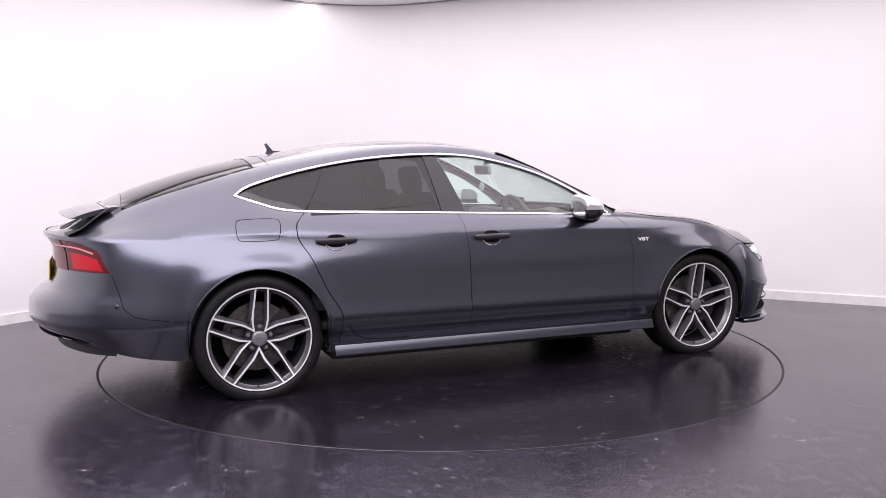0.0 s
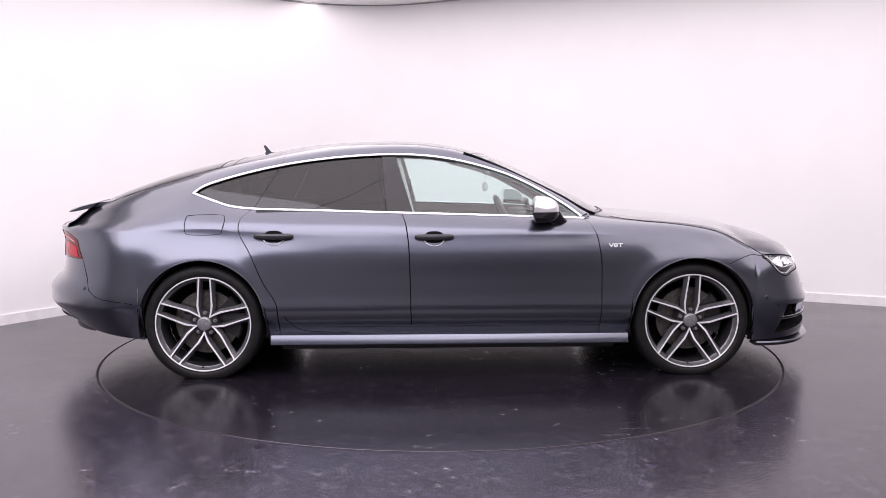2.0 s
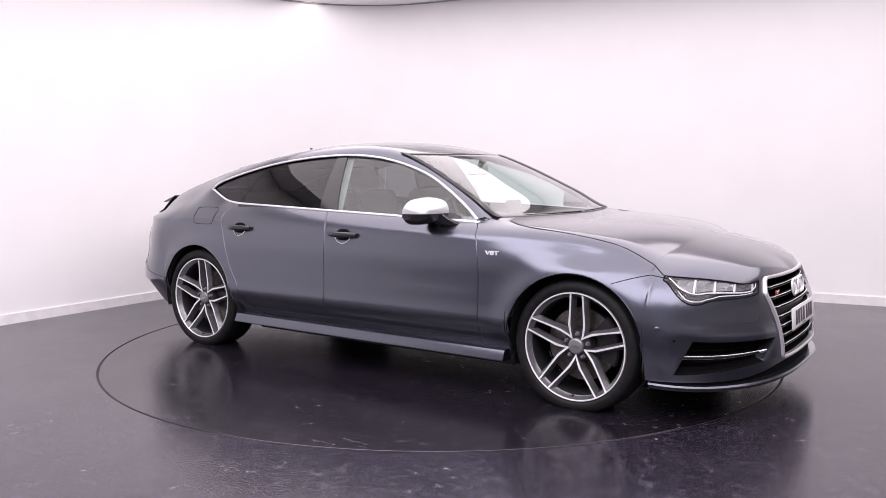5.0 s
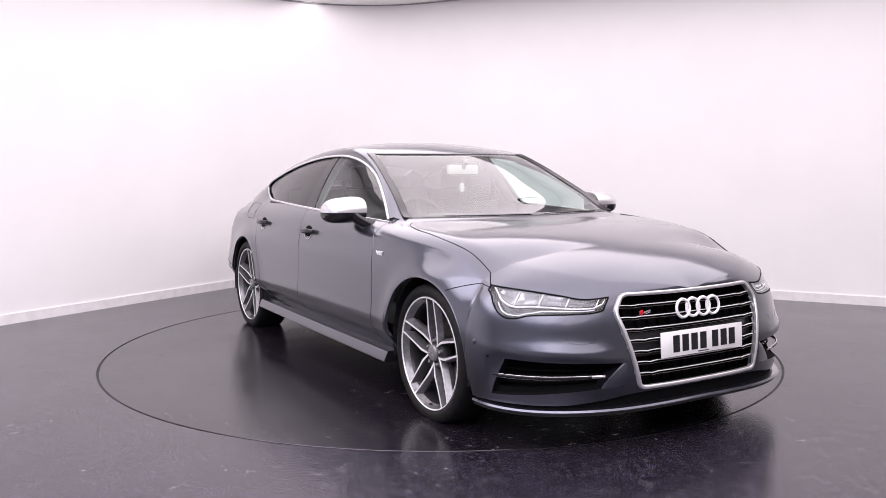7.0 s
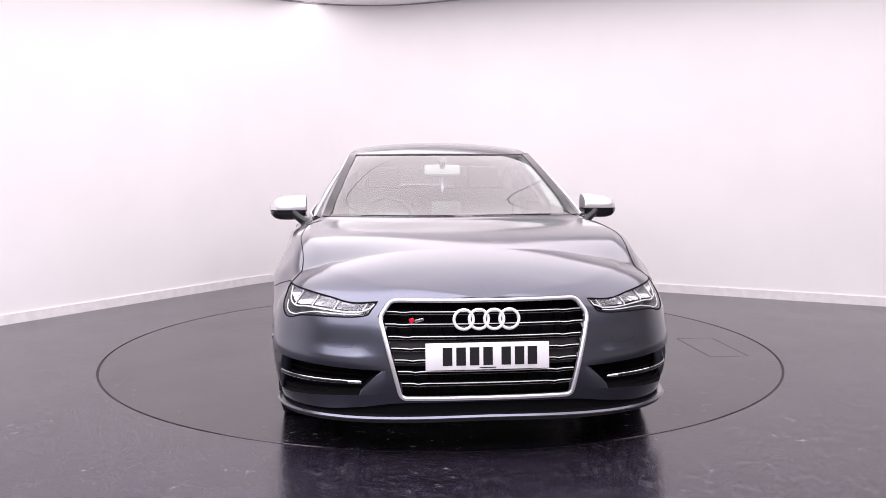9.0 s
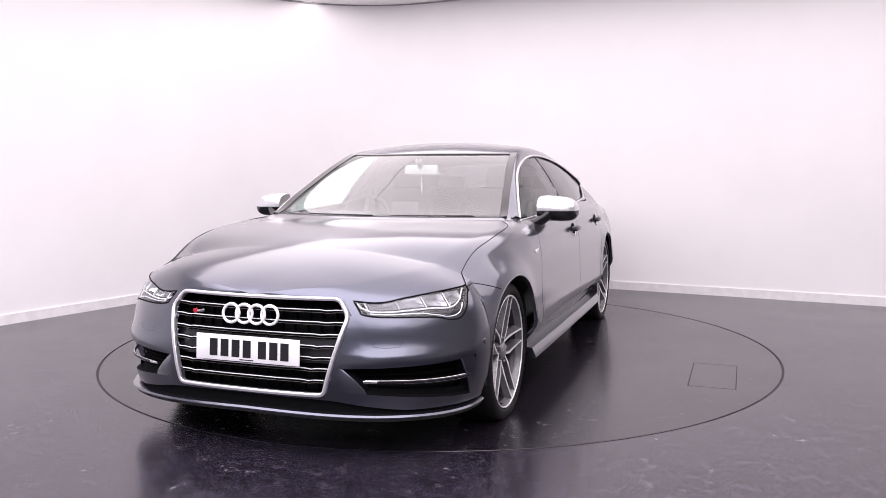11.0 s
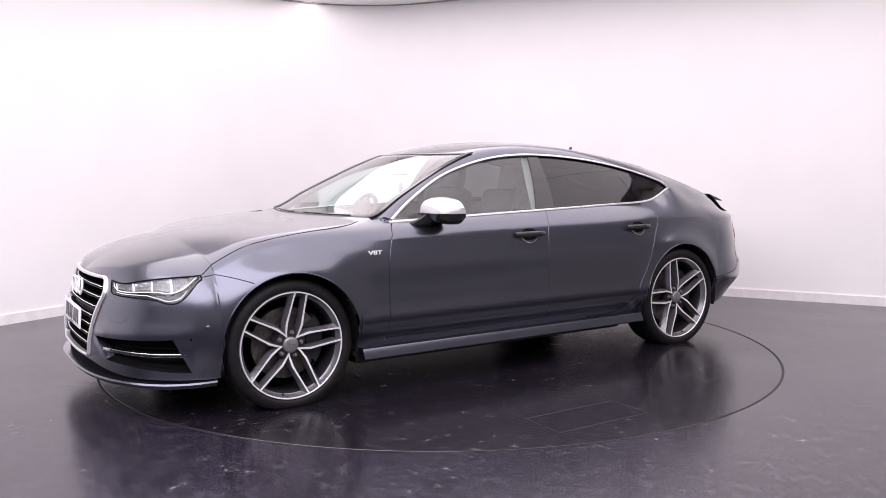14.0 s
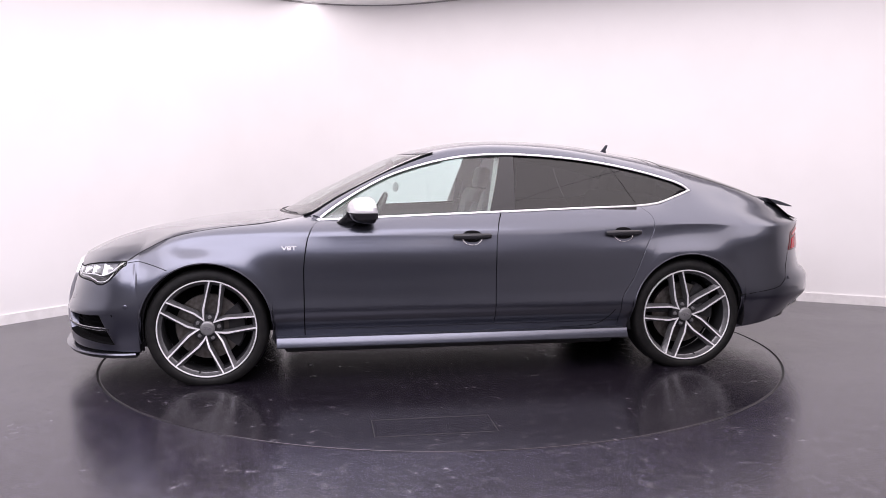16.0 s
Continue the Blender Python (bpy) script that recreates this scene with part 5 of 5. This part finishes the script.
# ---------------------------------------------------------------- tail, roof and cowl
def tail_details(car, pair):
    # raised spoiler blade
    P_top, P_bot = [], []
    for k in range(25):
        f = k / 24 * 2 - 1
        y = .53 * f
        bow = .085 * abs(f) ** 2.2
        row, low = [], []
        for q in range(9):
            t = q / 8
            x = -2.10 - bow * .5 + (-2.465 + bow - (-2.10 - bow * .5)) * t
            z = 1.062 - .018 * t - .042 * t * t - .018 * f * f
            row.append(Vector((x, y, z)))
            low.append(Vector((x, y, z - .004 - .022 * math.sin(math.pi * min(t * .9 + .1, 1)) ** .7)))
        P_top.append(row)
        P_bot.append(low)
    bm = bmesh.new()
    add_grid(bm, P_top)
    add_grid(bm, P_bot)
    for k in range(24):
        for e in (0, -1):
            bm.faces.new([bm.verts.new(p) for p in (P_top[k][e], P_top[k + 1][e], P_bot[k + 1][e], P_bot[k][e])])
    for e in (0, -1):
        for q in range(8):
            bm.faces.new([bm.verts.new(p) for p in (P_top[e][q], P_top[e][q + 1], P_bot[e][q + 1], P_bot[e][q])])
    bmesh.ops.remove_doubles(bm, verts=bm.verts, dist=1e-5)
    sp = part("spoiler", bm, PAINT, car, "raised grey rear spoiler blade")
    for sg in (1, -1):
        bm = bmesh.new()
        box(bm, (-2.28, .33 * sg, .972), (.10, .035, .085), .012, Matrix.Rotation(-.5, 4, "Y"))
        part("spoiler_arm", bm, PLASTIC, sp, "black spoiler arm")
    bm = bmesh.new()
    add_grid(bm, [[Vector((-2.25 - .21 * t + .06 * abs(f) ** 2, .57 * f, z_mid(-2.25 - .21 * t) + .006 - .012 * f * f)) for t in (0, .33, .66, 1)] for f in [k / 10 - 1 for k in range(21)]])
    part("spoiler_well", bm, PLASTIC, car, "black well under the raised spoiler")
    # roof fin
    bm = bmesh.new()
    outline = [(-1.13, z_mid(-1.13) - .004), (-1.20, 1.362), (-1.238, 1.408), (-1.252, 1.405), (-1.236, 1.365), (-1.25, z_mid(-1.25) - .006)]
    prism(bm, outline, .014, lambda a, b, d: (a, d - .007, b))
    part("roof_aerial", bm, PAINT, car, "small fin aerial on the roof")
    # seams across the roof ahead of the rear window
    for x in (-1.335, -1.42):
        bm = bmesh.new()
        i = col("x", x)
        row = UPP[i][NC:]
        row = row + [Vector((p.x, -p.y, p.z)) for p in row[-2::-1]]
        dx = x - row[len(row) // 2].x
        pts = [Vector((p.x + dx, p.y, p.z + .0005)) for p in row]
        sweep(bm, pts, slab(.004, .002), [Vector((0, 0, 1))] * len(pts))
        part("roof_seam", bm, LINER, car)
    # black bands round the windscreen
    iS0, iS1 = col("x", .1), col("x", DOOR_F)
    for i0, w, nm in ((iS0, .016, "screen_header"), (iS1, .03, "cowl_panel")):
        row = UPP[i0][NC:]
        row = row + [Vector((p.x, -p.y, p.z)) for p in row[-2::-1]]
        bm = bmesh.new()
        sweep(bm, [p + Vector((0, 0, -.002)) for p in row], slab(w, .005), [Vector((.4, 0, 1))] * len(row))
        part(nm, bm, BLACK if nm == "screen_header" else PLASTIC, car)
    for sg in (1, -1):
        bm = bmesh.new()
        pts = [UPP[i][NC] + Vector((0, -.004, .003)) for i in range(iS0, iS1 + 1)]
        pts = [Vector((p.x, p.y * sg, p.z)) for p in pts]
        sweep(bm, pts, slab(.046, .007), [Vector((.5, 0, 1))] * len(pts))
        part("screen_pillar_trim", bm, BLACK, car, "black strip along the screen pillar")
    # wipers, tucked down at the cowl
    row = UPP[iS1][NC:]
    row = row + [Vector((p.x, -p.y, p.z)) for p in row[-2::-1]]
    for y0, y1 in ((.60, .06), (.0, -.58)):
        pts = [p + Vector((-.028 + .012 * (p.y - y1) / (y0 - y1), 0, .009)) for p in row if y1 <= p.y <= y0]
        bm = bmesh.new()
        sweep(bm, pts, slab(.005, .007), [Vector((.4, 0, 1))] * len(pts))
        part("wiper", bm, PLASTIC, car, "black windscreen wiper parked at the cowl")
    # bonnet shut line, from the cowl out to the lamps
    i0, i1 = col("x", 1.0), col("x", XF)
    run = crv((0, 1), (.12, .45), (.3, .08), (.6, -.2), (.85, -.4), (1, -.62))
    pts = []
    for i in range(i0, i1 + 1, 2):
        x = ST[i][1]
        f = min(max((x - 1.0) / (XF - 1.0), 0), 1)
        w = run(f)
        if w >= 0:
            k = w * NC
            a = int(min(k, NC - 1))
            p = UPP[i][a] + (UPP[i][a + 1] - UPP[i][a]) * (k - a)
        else:
            k = (1 + w) * 5
            a = int(min(k, 4))
            p = LOW[i][R_TOP + a] + (LOW[i][R_TOP + a + 1] - LOW[i][R_TOP + a]) * (k - a)
        pts.append(p + Vector((0, .0005, .001)))
    pts.append(body_point(("n", 7.5), z_top_nose(7.5)) + Vector((0, .001, .001)))
    bm = bmesh.new()
    sweep(bm, pts, slab(.0035, .002), [Vector((0, .6, 1))] * len(pts))
    pair("bonnet_joint", bm, LINER)
    # exhaust tips and diffuser
    for sg in (1, -1):
        for deg in (38, 46):
            p = body_point(("t", deg), .335)
            bm = bmesh.new()
            lathe(bm, [(.024, 0), (.034, -.002), (.037, -.008), (.036, -.16), (.030, -.16), (.030, -.012), (.024, 0)], 24)
            bm.transform(Matrix.Translation((p.x + .03, (p.y - .03) * sg, .33)) @ Matrix.Rotation(radians(90), 4, "Z") @ Matrix.Diagonal((1.1, 1, .8, 1)))
            part("exhaust_tip", bm, STEEL, car, "oval steel exhaust tip")
    bm = bmesh.new()
    line = [body_point(("t", a), bottom_tail(a) + .035) + Vector((-.004, 0, 0)) for a in [38 + 52 * k / 16 for k in range(17)]]
    line = line + [Vector((p.x, -p.y, p.z)) for p in line[-2::-1]]
    sweep(bm, line, slab(.007, .006), [Vector((0, 0, 1))] * len(line))
    part("diffuser_trim", bm, PAINT, car, "thin bright line above the diffuser")
    bm = bmesh.new()
    P = [[Vector((p.x + (.10 if z < .3 else 0), p.y, z)) for z in (.25, .29, .335)] for p in line]
    add_grid(bm, P)
    part("diffuser", bm, PLASTIC, car, "black rear diffuser")
    number_plate(car, -2.516, .68, 2, PLATE_Y, True)
    for sg in (1, -1):
        bm = bmesh.new()
        lathe(bm, [(0, .003), (.010, .003), (.013, .001), (.0135, -.004)], 20)
        p = body_point(("t", 25.0), .541)
        bm.transform(Matrix.Translation(p) @ Matrix.Rotation(radians(25), 4, "Z"))
        me = from_bm(bm, "parking_sensor")
        part("parking_sensor", me if sg > 0 else mirror_mesh(me), PAINT, car)


# ---------------------------------------------------------------- cabin
def seat(car, x, y, width=.52):
    s = None
    bm = bmesh.new()
    box(bm, (x, y, .50), (.52, width, .17), .05)
    s = part("seat", bm, LEATHER, car, "black leather sports seat")
    bm = bmesh.new()
    box(bm, (x - .30, y, .80), (.14, width - .03, .62), .055, Matrix.Rotation(-.30, 4, "Y"))
    part("backrest", bm, LEATHER, s)
    bm = bmesh.new()
    box(bm, (x - .415, y, 1.175), (.09, .25, .17), .04, Matrix.Rotation(-.2, 4, "Y"))
    part("headrest", bm, LEATHER, s)
    for d in (-.06, .06):
        bm = bmesh.new()
        sweep(bm, [(x - .405, y + d, 1.05), (x - .41, y + d, 1.14)], tube(.006), (1, 0, 0))
        part("headrest_post", bm, CHROME, s)
    for d in (1, -1):
        bm = bmesh.new()
        box(bm, (x - .27, y + d * (width / 2 - .03), .78), (.16, .07, .46), .03, Matrix.Rotation(-.30, 4, "Y"))
        part("side_bolster", bm, LEATHER, s)


def cabin(car):
    bm = bmesh.new()
    box(bm, (-.35, 0, .36), (2.5, 1.7, .05), .01)
    part("cabin_floor", bm, CABIN, car)
    for y in (.37, -.37):
        seat(car, .02, y)
    bm = bmesh.new()
    box(bm, (-.98, 0, .52), (.50, 1.36, .18), .06)
    rs = part("rear_seat", bm, LEATHER, car, "black leather rear bench")
    bm = bmesh.new()
    box(bm, (-1.27, 0, .80), (.15, 1.30, .58), .06, Matrix.Rotation(-.38, 4, "Y"))
    part("rear_backrest", bm, LEATHER, rs)
    for y in (.38, -.38):
        bm = bmesh.new()
        box(bm, (-1.39, y, 1.12), (.08, .26, .12), .035, Matrix.Rotation(-.2, 4, "Y"))
        part("rear_headrest", bm, LEATHER, rs)
    bm = bmesh.new()
    box(bm, (-1.72, 0, .93), (.75, 1.15, .03), .01)
    part("parcel_shelf", bm, CABIN, car)
    # dashboard
    bm = bmesh.new()
    ys = [-.72 + 1.44 * k / 24 for k in range(25)]
    g = []
    for y in ys:
        hood = .035 * math.exp(-((y + .37) / .2) ** 2)
        bow = .06 * (y / .72) ** 2
        g.append([Vector((.92 - bow, y, .915)), Vector((.80 - bow, y, .935)), Vector((.66 - bow, y, .945 + hood)), Vector((.58 - bow, y, .935 + hood)),
                  Vector((.55 - bow, y, .88)), Vector((.57 - bow, y, .72)), Vector((.66, y, .60)), Vector((.72, y, .40))])
    add_grid(bm, g)
    dash = part("dashboard", bm, CABIN, car, "black dashboard")
    bm = bmesh.new()
    box(bm, (.575, 0, .99), (.02, .19, .10), .01, Matrix.Rotation(-.2, 4, "Y"))
    part("display_screen", bm, BLACK, dash)
    bm = bmesh.new()
    box(bm, (.15, 0, .55), (.95, .22, .30), .03)
    part("centre_console", bm, CABIN, car)
    # steering wheel, on the right
    bm = bmesh.new()
    m = Matrix.Translation((.40, -.37, .89)) @ Matrix.Rotation(radians(65), 4, "Y")
    ring = [m @ Vector((.183 * math.cos(a), .183 * math.sin(a), 0)) for a in [2 * math.pi * k / 40 for k in range(40)]]
    up = (m.to_3x3() @ Vector((0, 0, 1)))
    sweep(bm, ring, tube(.016, 10), [up] * 40, closed=True)
    wh = part("steering_wheel", bm, LEATHER, car, "black leather steering wheel")
    bm = bmesh.new()
    lathe(bm, [(0, .03), (.06, .028), (.078, .01), (.078, -.02), (0, -.03)], 24, "z")
    bm.transform(m)
    part("wheel_boss", bm, CABIN, wh)
    for a in (0, 180, 90):
        bm = bmesh.new()
        c, s = math.cos(radians(a)), math.sin(radians(a))
        sweep(bm, [m @ Vector((.05 * c, .05 * s, .005)), m @ Vector((.18 * c, .18 * s, 0))], slab(.035, .012), up)
        part("wheel_spoke", bm, CABIN, wh)
    # door cards
    for sg in (1, -1):
        for x0, x1 in ((-.26, .70), (-1.15, -.30)):
            bm = bmesh.new()
            n = 14
            g = [[Vector((x0 + (x1 - x0) * k / n, (flank_y(x0 + (x1 - x0) * k / n, .8) - d) * sg, z)) for d, z in ((.09, .45), (.13, .68), (.09, .72), (.085, .90), (.10, z_belt(x0 + (x1 - x0) * k / n) - .005))]
                 for k in range(n + 1)]
            add_grid(bm, g)
            part("door_card", bm, CABIN, car)
    # lining: roof and pillars
    iA, iZ = col("x", -1.42), col("x", .05)
    bm = bmesh.new()
    P = [[Vector((p.x, p.y * .985, p.z - .028)) for p in UPP[i][1:]] for i in range(iA, iZ + 1)]
    add_grid(bm, both_halves(P))
    part("headlining", bm, LINING, car, "pale grey cloth headlining")
    iB0, iB1 = col("x", .05), col("x", .82)
    for sg in (1, -1):
        bm = bmesh.new()
        P = [[Vector((p.x - .01, (p.y - .02) * sg, p.z - .02)) for p in UPP[i][0:NC + 1]] for i in range(iB0, iB1 + 1)]
        add_grid(bm, P)
        part("screen_pillar_lining", bm, LINING, car, "pale lining of the screen pillar")
        bm = bmesh.new()
        g = []
        for k in range(7):
            v = k / 6
            xb, xt = -.27, -.365
            x = xb + (xt - xb) * v
            z = z_belt(x) + (z_up(x) - z_belt(x)) * v
            y = y_belt(x) + (y_up(x) - y_belt(x)) * v - .045
            g.append([Vector((x - .09, y * sg, z)), Vector((x - .05, (y - .02) * sg, z)), Vector((x + .04, (y - .02) * sg, z)), Vector((x + .065, y * sg, z))])
        add_grid(bm, g)
        part("door_pillar_lining", bm, LINING, car, "pale lining of the door pillar")
    # belts
    for sg in (1, -1):
        bm = bmesh.new()
        sweep(bm, [(-.27, .62 * sg, 1.16), (-.22, .58 * sg, .90), (-.16, .58 * sg, .55)], slab(.045, .003), (0, -sg, .2))
        part("seat_belt", bm, CABIN, car)
    # inside mirror and a hanging tag
    bm = bmesh.new()
    box(bm, (.29, 0, 1.235), (.035, .235, .068), .015, Matrix.Rotation(-.15, 4, "Y"))
    mi = part("inside_mirror", bm, LINING, car, "interior mirror under the windscreen header")
    bm = bmesh.new()
    sweep(bm, [(.335, 0, 1.30), (.315, 0, 1.275), (.30, 0, 1.245)], tube(.014), (0, 1, 0), scale=[2.0, 1.4, 1.0])
    part("mirror_stalk", bm, CABIN, mi)
    bm = bmesh.new()
    sweep(bm, [(.285, 0, 1.205), (.283, 0, 1.15)], tube(.0015), (0, 1, 0))
    tag = part("tag_cord", bm, PLATE, mi)
    bm = bmesh.new()
    lathe(bm, [(0, .003), (.020, .003), (.024, 0), (.020, -.003), (0, -.003)], 24)
    bm.transform(Matrix.Translation((.283, 0, 1.118)) @ Matrix.Rotation(radians(12), 4, "Z") @ Matrix.Diagonal((1, 1, 1.4, 1)))
    part("air_freshener", bm, PLATE, mi, "small pale hanging air freshener")


# ---------------------------------------------------------------- build
room()
table = turntable()
car = thing("car", "dark grey metallic four-door fastback car with privacy glass", "car")
pair = car_body(car)
side_windows(pair)
nose_details(car, pair)
flank_details(car, pair)
tail_details(car, pair)
cabin(car)
even_all(car)
wheel_housings(car)
wheel = build_wheel()
spots = [(AXLE, .930, 0, -11), (-AXLE, .930, 0, 14), (AXLE, -.930, 180, -2.5), (-AXLE, -.930, 180, -3)]
wheel.parent = car
loaded = []
for k, (x, y, rz, spin) in enumerate(spots):
    m = pose(x, y, HUB_Z, 0, 0, rz) @ Matrix.Rotation(radians(spin), 4, "Y")
    if k == 0:
        loaded.append((wheel, m))
    else:
        loaded.append((copy_wheel(wheel, m, car), m))
for w, m in loaded:
    w.matrix_basis = m
    settle(w, m)

# light: large diffusers under the ceiling
TURN_ROOM = math.degrees(math.atan2(VR.y, VR.x))
mid = Vector((KX, KY)) + VL * 5.08 + VR * 4.95
area("ceiling_softbox", pose(mid.x, mid.y, CEIL - .003, 0, 0, TURN_ROOM), 8.7, 9.0, 570, (1.0, .977, .954))
# a cooler panel of the same ceiling, near the camera's end of the room
area("cool_softbox", pose(-1.6, -5.0, CEIL - .012, 0, 0, TURN_ROOM), 6.4, 4.6, 240, (.88, .92, 1.0))
ceiling_seams()


def motions():
    rows_car, rows_table = [], []
    for t, a in TURN:
        c, s = math.cos(radians(a)), math.sin(radians(a))
        rows_car.append((t, pose(-(c * CAR_X - s * CAR_Y), -(s * CAR_X + c * CAR_Y), 0.0, 0, 0, a)))
        rows_table.append((t, pose(0, 0, 0, 0, 0, a)))
    walk(car, rows_car)
    walk(table, rows_table)


motions()
